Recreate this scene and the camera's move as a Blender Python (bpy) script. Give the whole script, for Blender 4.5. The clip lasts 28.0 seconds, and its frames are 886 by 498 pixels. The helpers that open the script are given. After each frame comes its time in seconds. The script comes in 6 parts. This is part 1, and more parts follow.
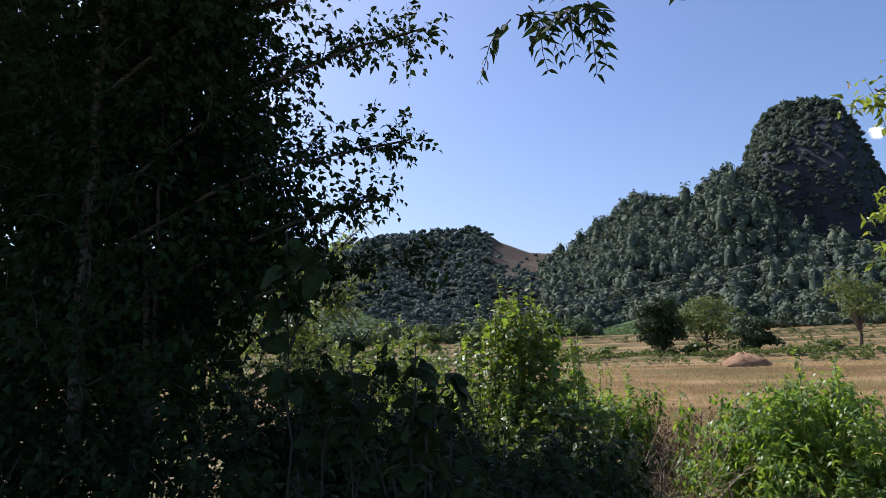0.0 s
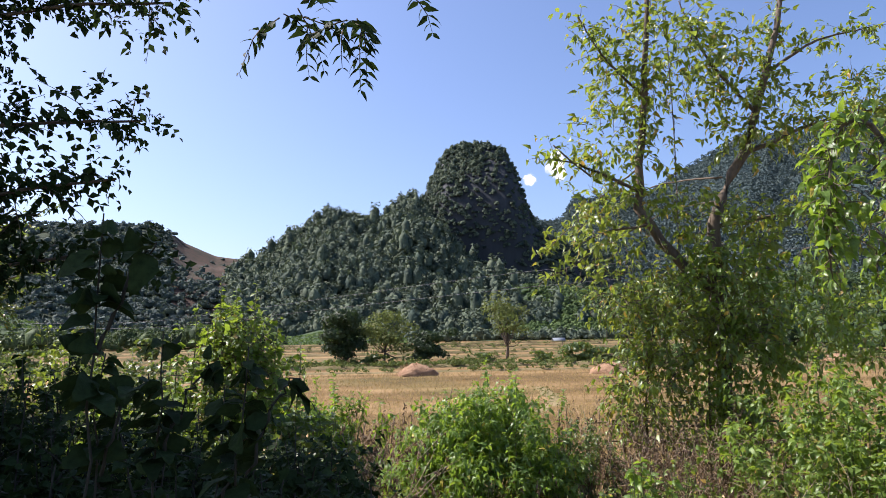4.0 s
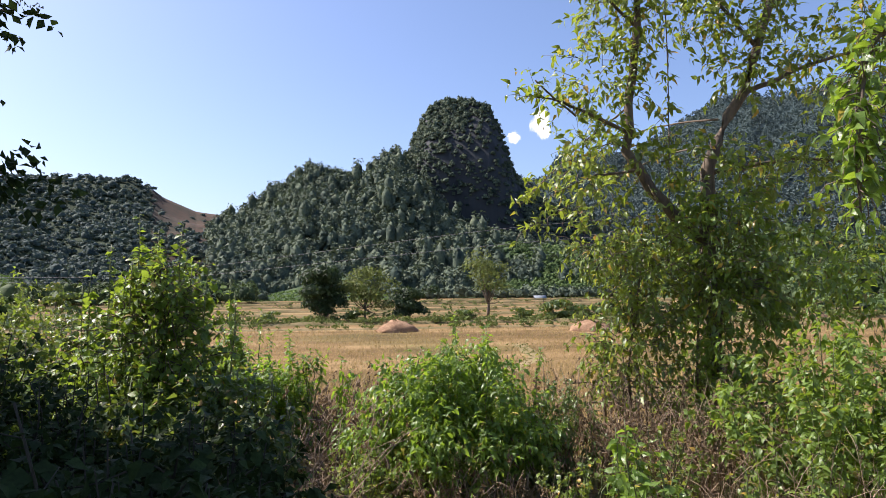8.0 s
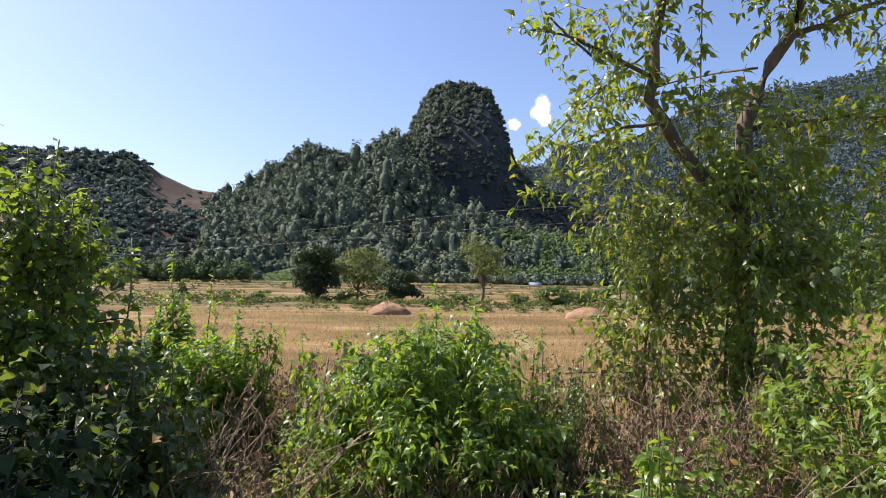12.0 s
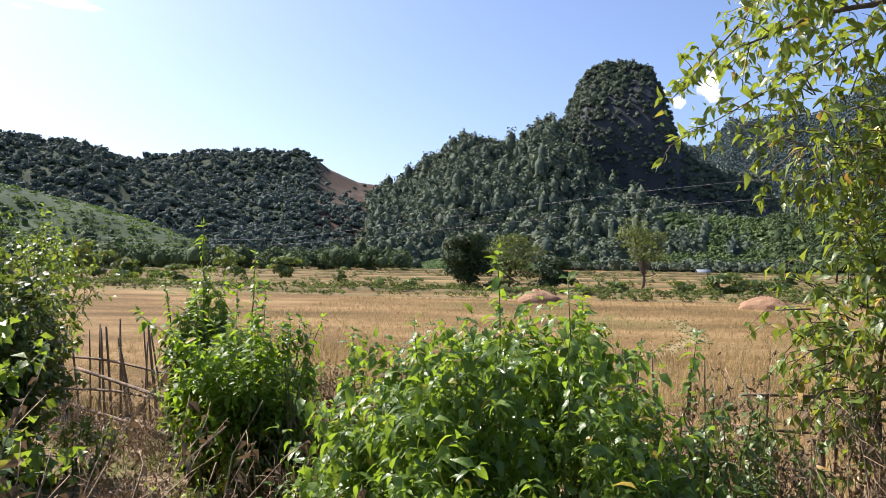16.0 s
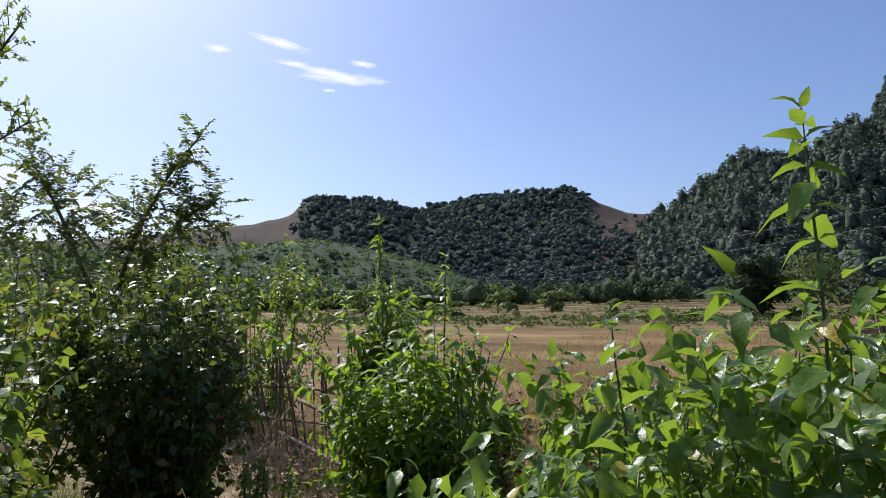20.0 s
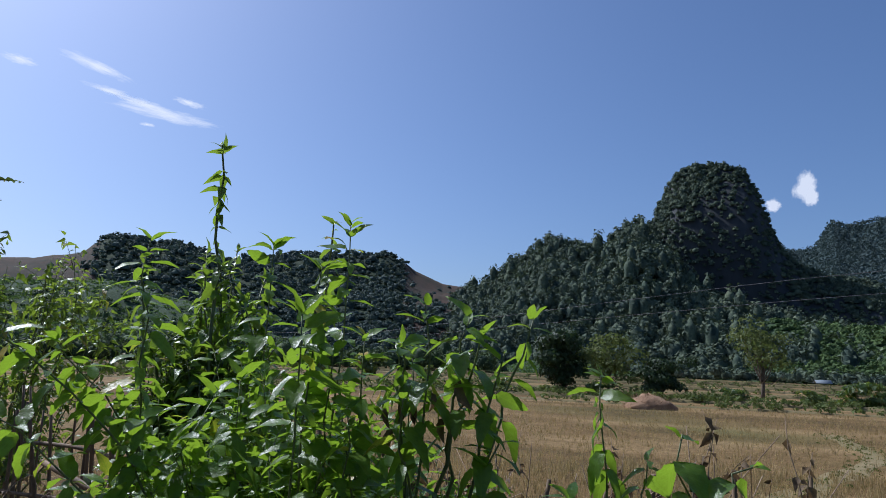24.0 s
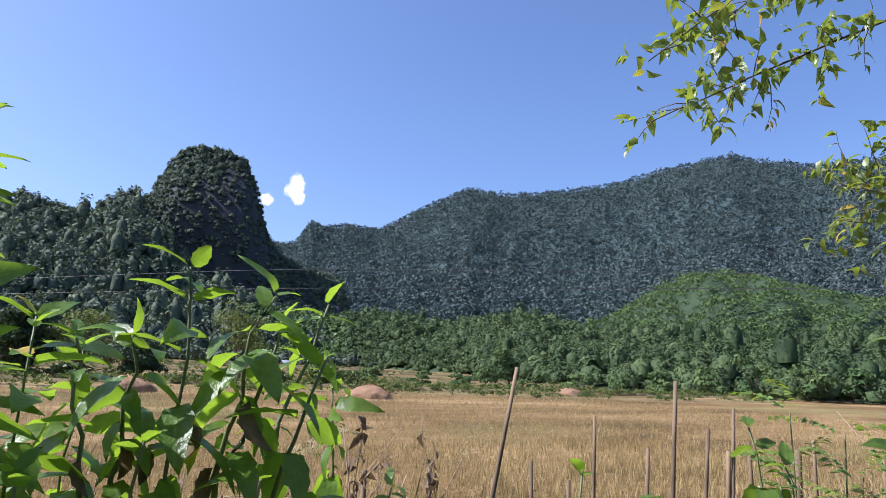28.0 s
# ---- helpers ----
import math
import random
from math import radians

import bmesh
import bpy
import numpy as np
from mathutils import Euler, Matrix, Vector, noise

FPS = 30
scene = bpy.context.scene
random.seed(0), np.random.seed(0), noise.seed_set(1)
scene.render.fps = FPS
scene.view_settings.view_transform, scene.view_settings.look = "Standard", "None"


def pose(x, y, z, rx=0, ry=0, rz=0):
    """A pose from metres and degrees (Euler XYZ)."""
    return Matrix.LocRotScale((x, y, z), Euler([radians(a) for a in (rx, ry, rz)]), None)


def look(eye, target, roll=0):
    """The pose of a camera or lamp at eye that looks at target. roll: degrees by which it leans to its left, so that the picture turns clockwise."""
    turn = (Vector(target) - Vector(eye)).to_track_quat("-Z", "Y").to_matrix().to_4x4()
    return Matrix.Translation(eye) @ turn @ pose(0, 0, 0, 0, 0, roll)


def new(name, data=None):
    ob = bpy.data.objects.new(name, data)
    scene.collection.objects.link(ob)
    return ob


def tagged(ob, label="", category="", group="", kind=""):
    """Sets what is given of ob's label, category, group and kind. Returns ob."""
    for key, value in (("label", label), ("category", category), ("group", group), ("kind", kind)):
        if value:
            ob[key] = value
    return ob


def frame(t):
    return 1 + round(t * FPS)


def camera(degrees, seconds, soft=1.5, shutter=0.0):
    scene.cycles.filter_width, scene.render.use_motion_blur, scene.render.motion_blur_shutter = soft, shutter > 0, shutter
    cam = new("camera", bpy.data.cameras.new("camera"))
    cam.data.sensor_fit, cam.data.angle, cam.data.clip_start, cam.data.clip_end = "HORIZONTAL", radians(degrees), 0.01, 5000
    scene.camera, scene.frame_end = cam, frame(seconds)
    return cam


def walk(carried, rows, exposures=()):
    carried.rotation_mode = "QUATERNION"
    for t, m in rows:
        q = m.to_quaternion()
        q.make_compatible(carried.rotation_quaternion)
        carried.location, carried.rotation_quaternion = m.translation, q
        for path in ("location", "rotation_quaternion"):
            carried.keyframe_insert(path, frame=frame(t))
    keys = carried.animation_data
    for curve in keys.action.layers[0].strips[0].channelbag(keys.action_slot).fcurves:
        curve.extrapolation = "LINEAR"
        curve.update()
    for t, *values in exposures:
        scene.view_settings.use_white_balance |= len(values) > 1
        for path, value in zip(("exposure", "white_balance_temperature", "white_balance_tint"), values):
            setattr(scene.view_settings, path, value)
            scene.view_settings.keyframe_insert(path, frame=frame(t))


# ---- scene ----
import functools

# ---- camera and walk ----
PATH = [
    (0.0, -0.000, -0.000, 3.450, 22.07, 7.41, -2.63),
    (0.5, -0.026, -0.094, 3.429, 21.98, 6.76, -2.51),
    (1.0, -0.028, -0.015, 3.450, 22.17, 8.63, -2.04),
    (1.5, -0.056, 0.095, 3.440, 16.42, 5.72, -0.62),
    (2.0, -0.143, -0.008, 3.440, 6.30, 4.08, -1.15),
    (2.5, -0.315, -0.002, 3.437, -0.63, 3.95, -2.24),
    (3.0, -0.329, 0.059, 3.478, -4.77, 4.74, -0.93),
    (3.5, -0.314, 0.049, 3.497, -5.59, 5.48, -0.43),
    (4.0, -0.366, -0.073, 3.451, -4.61, 7.37, -1.04),
    (4.5, -0.337, -0.047, 3.499, -3.25, 8.44, -0.91),
    (6.5, -0.322, 0.112, 3.426, -3.42, 5.71, 0.59),
    (7.0, -0.156, 0.269, 3.401, -2.80, 3.23, 1.09),
    (7.5, -0.086, 0.535, 3.359, -6.17, 2.66, 1.12),
    (8.0, -0.107, 0.785, 3.392, -6.04, 3.67, -0.67),
    (8.5, -0.008, 1.115, 3.314, -7.12, 2.34, -0.89),
    (9.0, 0.002, 1.225, 3.336, -1.62, 5.69, 1.10),
    (9.5, 0.021, 1.413, 3.264, -4.41, 3.12, 1.25),
    (10.0, -0.046, 1.630, 3.261, 1.06, 7.30, -1.91),
    (10.5, -0.026, 1.695, 3.227, -5.76, 5.73, 0.04),
    (11.0, 0.000, 1.795, 3.205, -7.44, 2.33, -0.07),
    (11.5, 0.129, 2.096, 3.268, -3.86, 5.54, 0.61),
    (12.0, 0.176, 2.177, 3.207, -6.34, 2.37, 1.02),
    (12.5, -0.023, 1.954, 3.256, -6.16, -0.72, 0.66),
    (14.5, 0.666, 3.470, 3.115, -1.37, 0.88, -0.57),
    (15.0, 0.680, 3.886, 3.073, 0.44, -1.32, -0.04),
    (15.5, 0.853, 4.092, 3.113, 8.70, 0.96, 0.75),
    (16.0, 0.830, 4.357, 3.098, 7.27, 1.12, 0.70),
    (16.5, 0.670, 4.780, 3.104, 6.27, 2.93, -1.22),
    (17.0, 0.724, 4.760, 3.076, 6.81, 0.63, -0.69),
    (17.5, 0.682, 5.105, 3.093, 8.67, 2.86, -0.83),
    (18.0, 0.772, 5.237, 3.024, 8.08, 0.89, -1.75),
    (18.5, 0.882, 5.361, 2.957, 12.48, 1.86, -1.27),
    (19.0, 0.886, 5.569, 2.919, 18.77, 1.24, -1.79),
    (19.5, 0.903, 5.844, 2.892, 25.67, 2.54, -0.50),
    (20.0, 0.729, 6.116, 2.850, 30.60, 4.31, -1.38),
    (20.5, 0.542, 6.285, 2.866, 33.99, 5.73, -1.40),
    (22.5, 0.027, 6.891, 2.577, 44.19, 8.70, 2.10),
    (23.0, -0.141, 7.282, 2.606, 35.01, 8.96, 4.12),
    (23.5, -0.354, 7.485, 2.595, 23.59, 11.10, 1.15),
    (24.0, -0.490, 7.620, 2.576, 14.79, 9.86, 2.16),
    (24.5, -0.528, 7.837, 2.571, 9.63, 10.07, 1.50),
    (25.0, -0.636, 7.952, 2.582, 3.99, 9.22, 2.12),
    (25.5, -0.778, 7.962, 2.586, -2.30, 8.02, 0.87),
    (26.0, -0.802, 7.969, 2.581, -8.60, 7.97, 1.87),
    (26.5, -0.799, 8.071, 2.582, -13.83, 9.14, 2.00),
    (27.0, -0.830, 8.119, 2.590, -17.74, 10.48, 1.79),
    (27.5, -0.923, 8.140, 2.590, -21.97, 9.58, 1.55),
    (28.0, -0.981, 8.147, 2.596, -27.94, 9.99, 2.54),
]
cam = camera(67.88, 28.0, soft=0.6)
EXPOSURES = [(0.0, 0.45, 5950, 20), (1.0, 0.55, 6050, 20), (2.0, 0.60, 6100, 20), (3.0, 0.85, 6300, 19), (4.0, 0.90, 6300, 22), (7.0, 0.90, 6400, 22), (8.0, 0.90, 6450, 21), (9.5, 0.70, 6250, 21), (10.4, 0.67, 6150, 21), (11.0, 1.0, 6450, 23), (12.0, 0.9, 6450, 21), (14.5, 1.15, 6700, 20), (15.5, 1.05, 6600, 20), (17.0, 0.72, 6150, 20), (18.0, 0.56, 6100, 20),
             (19.0, 0.55, 6000, 18), (20.0, 0.20, 5900, 18), (22.5, -0.05, 5700, 15), (24.0, -0.18, 5450, 14), (25.0, 0.00, 5400, 15), (26.0, 0.50, 5620, 21), (27.0, 0.54, 5670, 22), (28.0, 0.80, 5720, 21)]
walk(cam, [(t, pose(x, y, z, 90 + pitch, 0, yaw) @ pose(0, 0, 0, 0, 0, roll)) for t, x, y, z, yaw, pitch, roll in PATH], EXPOSURES)

# ---- world and sun ----
SUN_AZ, SUN_EL = 67.0, 47.5          # degrees left of +y, degrees up
sun_way = Vector((-math.sin(radians(SUN_AZ)) * math.cos(radians(SUN_EL)), math.cos(radians(SUN_AZ)) * math.cos(radians(SUN_EL)), math.sin(radians(SUN_EL))))
world = bpy.data.worlds.new("world")
scene.world = world
world.use_nodes = True
wn = world.node_tree
sky = wn.nodes.new("ShaderNodeTexSky")
sky.sky_type, sky.sun_disc = "NISHITA", False
sky.sun_elevation, sky.sun_rotation = radians(SUN_EL), radians(-SUN_AZ)
sky.altitude, sky.air_density, sky.dust_density, sky.ozone_density = 300, 1.0, 2.2, 4.5
wn.links.new(sky.outputs[0], wn.nodes["Background"].inputs[0])
wn.nodes["Background"].inputs[1].default_value = 0.11
sun = new("sun", bpy.data.lights.new("sun", "SUN"))
sun.data.energy, sun.data.angle, sun.data.color = 5.0, radians(0.53), (1.0, 0.95, 0.86)
sun.matrix_world = look(sun_way * 50, (0, 0, 0))
sun.location = sun_way * 50

# ---- materials ----
def material(name):
    m = bpy.data.materials.new(name)
    m.use_nodes = True
    return m, m.node_tree, m.node_tree.nodes["Principled BSDF"]


def ramp(nt, src, stops):
    r = nt.nodes.new("ShaderNodeValToRGB")
    e = r.color_ramp.elements
    while len(e) < len(stops):
        e.new(0.5)
    for el, (p, c) in zip(e, stops):
        el.position, el.color = p, (*c, 1)
    nt.links.new(src, r.inputs[0])
    return r.outputs[0]


def noise_tex(nt, scale, detail=4.0, rough=0.6, vec=None):
    n = nt.nodes.new("ShaderNodeTexNoise")
    n.inputs["Scale"].default_value, n.inputs["Detail"].default_value, n.inputs["Roughness"].default_value = scale, detail, rough
    if vec:
        nt.links.new(vec, n.inputs["Vector"])
    return n.outputs[0]


def position(nt):
    return nt.nodes.new("ShaderNodeNewGeometry").outputs["Position"]


def mix(nt, fac, a, b, how="MIX"):
    m = nt.nodes.new("ShaderNodeMix")
    m.data_type, m.blend_type = "RGBA", how
    for sock, v in ((m.inputs[0], fac), (m.inputs[6], a), (m.inputs[7], b)):
        if isinstance(v, (int, float)):
            sock.default_value = v
        elif isinstance(v, tuple):
            sock.default_value = (*v, 1)
        else:
            nt.links.new(v, sock)
    return m.outputs[2]


def calc(nt, how, a, b_=None):
    n = nt.nodes.new("ShaderNodeMath")
    n.operation = how
    for sock, v in zip(n.inputs, (a, b_)):
        if isinstance(v, (int, float)):
            sock.default_value = v
        elif v is not None:
            nt.links.new(v, sock)
    return n.outputs[0]


def leaf_mat(name, dark, mid, light, through_col, rough=0.45, patch=1.5, glow=0.45, rare=None, gloss=0.5, grain=70.0, blend=0.45, veined=False):
    """Leaf: glossy cuticle over diffuse and light coming through."""
    m, nt, b = material(name)
    pos = position(nt)
    isl = nt.nodes.new("ShaderNodeNewGeometry").outputs["Random Per Island"]
    c1 = ramp(nt, isl, [(0.0, dark), (0.5, mid), (1.0, light)])
    c2 = ramp(nt, noise_tex(nt, patch, 2.0, 0.5, pos), [(0.3, dark), (0.7, light)])
    col = mix(nt, blend, c1, c2)
    if rare:
        col = mix(nt, ramp(nt, isl, [(rare[0], (0, 0, 0)), (min(1.0, rare[0] + 0.02), (1, 1, 1))]), col, rare[1])
    fine = noise_tex(nt, grain, 3.0, 0.65, pos)
    col = mix(nt, 1.0, col, ramp(nt, fine, [(0.32, (0.62, 0.62, 0.6)), (0.5, (1.0, 1.0, 1.0)), (0.7, (1.3, 1.26, 1.2))]), "MULTIPLY")
    relief = fine
    if veined:
        sep = nt.nodes.new("ShaderNodeSeparateXYZ")
        nt.links.new(nt.nodes.new("ShaderNodeTexCoord").outputs["UV"], sep.inputs[0])
        across = calc(nt, "ABSOLUTE", sep.outputs[1])
        rib = calc(nt, "LESS_THAN", across, 0.07)
        side = calc(nt, "GREATER_THAN", calc(nt, "SINE", calc(nt, "MULTIPLY", calc(nt, "SUBTRACT", sep.outputs[0], calc(nt, "MULTIPLY", across, 0.22)), 50.0)), 0.86)
        vein = calc(nt, "MAXIMUM", rib, calc(nt, "MULTIPLY", side, 0.55))
        col = mix(nt, calc(nt, "MULTIPLY", vein, 0.35), col, light)
        relief = calc(nt, "SUBTRACT", fine, calc(nt, "MULTIPLY", vein, 0.5))
    nt.links.new(col, b.inputs["Base Color"])
    b.inputs["Roughness"].default_value = rough
    b.inputs["Specular IOR Level"].default_value = gloss
    bp = nt.nodes.new("ShaderNodeBump")
    bp.inputs["Strength"].default_value, bp.inputs["Distance"].default_value = 0.55, 0.35 / grain
    nt.links.new(relief, bp.inputs["Height"])
    nt.links.new(bp.outputs[0], b.inputs["Normal"])
    tr = nt.nodes.new("ShaderNodeBsdfTranslucent")
    nt.links.new(mix(nt, 0.6, col, through_col), tr.inputs[0])
    sh = nt.nodes.new("ShaderNodeMixShader")
    sh.inputs[0].default_value = glow
    nt.links.new(b.outputs[0], sh.inputs[1])
    nt.links.new(tr.outputs[0], sh.inputs[2])
    nt.links.new(sh.outputs[0], nt.nodes["Material Output"].inputs[0])
    return m


def bark_mat(name, a, b_, scale=14.0, rough=0.9):
    m, nt, b = material(name)
    pos = position(nt)
    mp = nt.nodes.new("ShaderNodeMapping")
    mp.inputs["Scale"].default_value = (1, 1, 0.25)
    nt.links.new(pos, mp.inputs[0])
    n = noise_tex(nt, scale, 6.0, 0.65, mp.outputs[0])
    nt.links.new(ramp(nt, n, [(0.3, a), (0.7, b_)]), b.inputs["Base Color"])
    b.inputs["Roughness"].default_value = rough
    bp = nt.nodes.new("ShaderNodeBump")
    bp.inputs["Strength"].default_value, bp.inputs["Distance"].default_value = 0.5, 0.02
    nt.links.new(n, bp.inputs["Height"])
    nt.links.new(bp.outputs[0], b.inputs["Normal"])
    return m


def patchy_mat(name, stops, scales=(0.05, 0.8), rough=0.95, bump=0.0):
    """Ground-like surface with variation at two scales."""
    m, nt, b = material(name)
    pos = position(nt)
    big, small = noise_tex(nt, scales[0], 5.0, 0.6, pos), noise_tex(nt, scales[1], 6.0, 0.7, pos)
    ad = nt.nodes.new("ShaderNodeMath")
    ad.operation = "ADD"
    nt.links.new(big, ad.inputs[0])
    nt.links.new(small, ad.inputs[1])
    half = nt.nodes.new("ShaderNodeMath")
    half.operation = "MULTIPLY"
    half.inputs[1].default_value = 0.5
    nt.links.new(ad.outputs[0], half.inputs[0])
    nt.links.new(ramp(nt, half.outputs[0], stops), b.inputs["Base Color"])
    b.inputs["Roughness"].default_value = rough
    b.inputs["Specular IOR Level"].default_value = 0.15
    if bump:
        bp = nt.nodes.new("ShaderNodeBump")
        bp.inputs["Strength"].default_value, bp.inputs["Distance"].default_value = 0.6, bump
        nt.links.new(small, bp.inputs["Height"])
        nt.links.new(bp.outputs[0], b.inputs["Normal"])
    return m


# Blue raised a little in these greens to stand in for haze.
M_FOREST = leaf_mat("forest_foliage", (0.022, 0.042, 0.040), (0.068, 0.102, 0.074), (0.175, 0.210, 0.130), (0.14, 0.19, 0.07), 0.75, 0.16, 0.10, None, 0.1, 0.9, 0.65)
# Blue-grey in the greens stands in for haze on the far mountain.
M_FARFOREST_HAZE = leaf_mat("haze_tinted_far_foliage", (0.052, 0.080, 0.084), (0.070, 0.102, 0.100), (0.094, 0.126, 0.116), (0.10, 0.15, 0.10), 0.8, 0.025, 0.10, None, 0.1, 0.25, 0.8)
M_PLANT = leaf_mat("plantation_foliage", (0.030, 0.062, 0.026), (0.068, 0.118, 0.042), (0.140, 0.200, 0.070), (0.18, 0.26, 0.06), 0.7, 0.22, 0.15, None, 0.1, 0.9, 0.6)
M_PALE = leaf_mat("young_crop_foliage", (0.09, 0.16, 0.04), (0.13, 0.21, 0.06), (0.18, 0.26, 0.08), (0.2, 0.3, 0.06), 0.7, 0.1, 0.25, None, 0.2, 0.9)
M_PLANTTREE = leaf_mat("wooded_rise_foliage", (0.018, 0.036, 0.018), (0.048, 0.080, 0.034), (0.110, 0.155, 0.062), (0.15, 0.22, 0.05), 0.7, 0.2, 0.12, None, 0.1, 2.0, 0.6)
M_LEAF = leaf_mat("shrub_leaf", (0.044, 0.086, 0.015), (0.104, 0.178, 0.029), (0.200, 0.300, 0.052), (0.50, 0.68, 0.04), 0.40, 1.6, 0.36, (0.96, (0.36, 0.22, 0.07)), 0.55, veined=True)
M_LEAF_BIG = leaf_mat("broad_leaf", (0.034, 0.078, 0.014), (0.084, 0.158, 0.026), (0.175, 0.275, 0.045), (0.48, 0.70, 0.04), 0.34, 2.0, 0.38, (0.97, (0.50, 0.34, 0.05)), 0.6, veined=True)
M_LEAF_YOUNG = leaf_mat("young_broad_leaf", (0.042, 0.098, 0.012), (0.088, 0.170, 0.022), (0.160, 0.262, 0.036), (0.46, 0.70, 0.03), 0.38, 3.0, 0.46, (0.96, (0.55, 0.38, 0.05)), 0.5, veined=True)
# Leaf green taken nearly black: shade under the trees put into the colour.
M_LEAF_SHADE = leaf_mat("shade_coloured_leaf", (0.010, 0.020, 0.007), (0.018, 0.036, 0.011), (0.032, 0.058, 0.016), (0.08, 0.14, 0.03), 0.7, 1.0, 0.14, None, 0.12)
M_LEAF_YEL = leaf_mat("yellowing_leaf", (0.040, 0.080, 0.016), (0.098, 0.165, 0.030), (0.215, 0.285, 0.055), (0.52, 0.64, 0.05), 0.36, 0.9, 0.38, (0.94, (0.50, 0.29, 0.06)), 0.55)
# Duller green for drab plants, also painted shade in lower shrub bodies.
M_LEAF_MID = leaf_mat("dull_and_shade_leaf", (0.024, 0.048, 0.012), (0.052, 0.092, 0.020), (0.110, 0.165, 0.036), (0.36, 0.48, 0.05), 0.40, 1.2, 0.28, (0.95, (0.34, 0.20, 0.06)), 0.5)
# Bluer, paler foliage: haze over the middle and left hills painted in.
M_MIDFOREST_HAZE = leaf_mat("haze_tinted_hill_foliage", (0.030, 0.052, 0.056), (0.066, 0.098, 0.088), (0.135, 0.168, 0.130), (0.12, 0.17, 0.08), 0.75, 0.10, 0.12, None, 0.1, 0.9, 0.6)
M_LEAF_DRY = leaf_mat("dry_leaf", (0.055, 0.038, 0.022), (0.125, 0.085, 0.048), (0.26, 0.185, 0.10), (0.20, 0.12, 0.05), 0.8, 3.0, 0.25)
M_STEM = bark_mat("green_stem", (0.075, 0.095, 0.030), (0.17, 0.19, 0.07), 20.0, 0.6)
# Stem colour darkened to stand in for shade on weeds and undergrowth.
M_SHADESTEM = bark_mat("shade_coloured_stem", (0.016, 0.016, 0.010), (0.045, 0.040, 0.026), 18.0, 0.9)
M_BARK = bark_mat("tree_bark", (0.055, 0.040, 0.028), (0.17, 0.13, 0.09), 12.0)
M_TWIG = bark_mat("dry_twig", (0.17, 0.11, 0.07), (0.43, 0.32, 0.21), 16.0)
M_BAMBOO = bark_mat("weathered_bamboo", (0.07, 0.045, 0.026), (0.27, 0.185, 0.105), 10.0, 0.8)
# Rock colour lowered to stand in for shade on the cliff face.
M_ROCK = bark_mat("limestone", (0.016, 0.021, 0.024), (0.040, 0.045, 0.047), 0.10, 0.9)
M_STRAW = patchy_mat("straw", [(0.3, (0.16, 0.09, 0.05)), (0.5, (0.27, 0.165, 0.095)), (0.7, (0.40, 0.27, 0.16))], (1.5, 14.0), 0.85, 0.03)

# ---- helpers of the scene ----
rng = np.random.default_rng(7)


def tri_mesh(name, verts, tris):
    me = bpy.data.meshes.new(name)
    verts, tris = np.asarray(verts, np.float32), np.asarray(tris, np.int32)
    along = verts[:, 3:5] if verts.shape[1] == 5 else None
    verts = np.ascontiguousarray(verts[:, :3])
    me.vertices.add(len(verts))
    me.vertices.foreach_set("co", verts.ravel())
    me.loops.add(tris.size)
    me.loops.foreach_set("vertex_index", tris.ravel())
    me.polygons.add(len(tris))
    me.polygons.foreach_set("loop_start", np.arange(0, tris.size, 3, dtype=np.int32))
    me.polygons.foreach_set("loop_total", np.full(len(tris), 3, np.int32))
    if along is not None:
        me.uv_layers.new(name="leaf").data.foreach_set("uv", np.ascontiguousarray(along[tris.ravel()]).ravel())
    me.update(calc_edges=True)
    me.validate()
    return me


def with_uv(shape):
    """Adds to each point of a leaf its place along the rib and across the blade."""
    return np.concatenate([shape, shape[:, :1], shape[:, 1:2] / np.abs(shape[:, 1]).max()], 1)


def piece(name, verts, tris, mat, parent=None, label="", smooth=False):
    me = tri_mesh(name, verts, tris)
    me.materials.append(mat)
    if smooth:
        me.polygons.foreach_set("use_smooth", np.ones(len(me.polygons), bool))
    ob = new(name, me)
    if parent:
        ob.parent = parent
    if label:
        tagged(ob, label)
    return ob


def base(name, x, y, z, label, category, group="", kind=""):
    ob = new(name)
    ob.location = (x, y, z)
    ob.empty_display_size = 0.1
    return tagged(ob, label, category, group, kind)


def unit(v):
    return v / np.maximum(np.linalg.norm(v, axis=-1, keepdims=True), 1e-9)


def tubes(lines, sides=5):
    """Tapered tubes along lines of (points, radii)."""
    V, T, n = [], [], 0
    ring = np.linspace(0, 2 * np.pi, sides, endpoint=False)
    for pts, rad in lines:
        pts = np.asarray(pts, float)
        tan = unit(np.gradient(pts, axis=0))
        ref = np.where(np.abs(tan[:, 2:3]) > 0.9, [[1.0, 0, 0]], [[0, 0, 1.0]])
        u = unit(np.cross(tan, ref))
        w = np.cross(tan, u)
        v = pts[:, None] + np.asarray(rad)[:, None, None] * (np.cos(ring)[None, :, None] * u[:, None] + np.sin(ring)[None, :, None] * w[:, None])
        V.append(v.reshape(-1, 3))
        k = len(pts)
        a = (np.arange(k - 1)[:, None] * sides + np.arange(sides)[None]).ravel() + n
        b = (np.arange(k - 1)[:, None] * sides + (np.arange(sides)[None] + 1) % sides).ravel() + n
        T += [np.stack([a, b, b + sides], 1), np.stack([a, b + sides, a + sides], 1)]
        for end, flip in ((0, 1), (k - 1, 0)):
            i = np.arange(1, sides - 1)
            f = np.stack([np.full(sides - 2, end * sides), end * sides + i, end * sides + i + 1], 1) + n
            T.append(f[:, ::-1] if flip else f)
        n += k * sides
    return np.concatenate(V), np.concatenate(T)


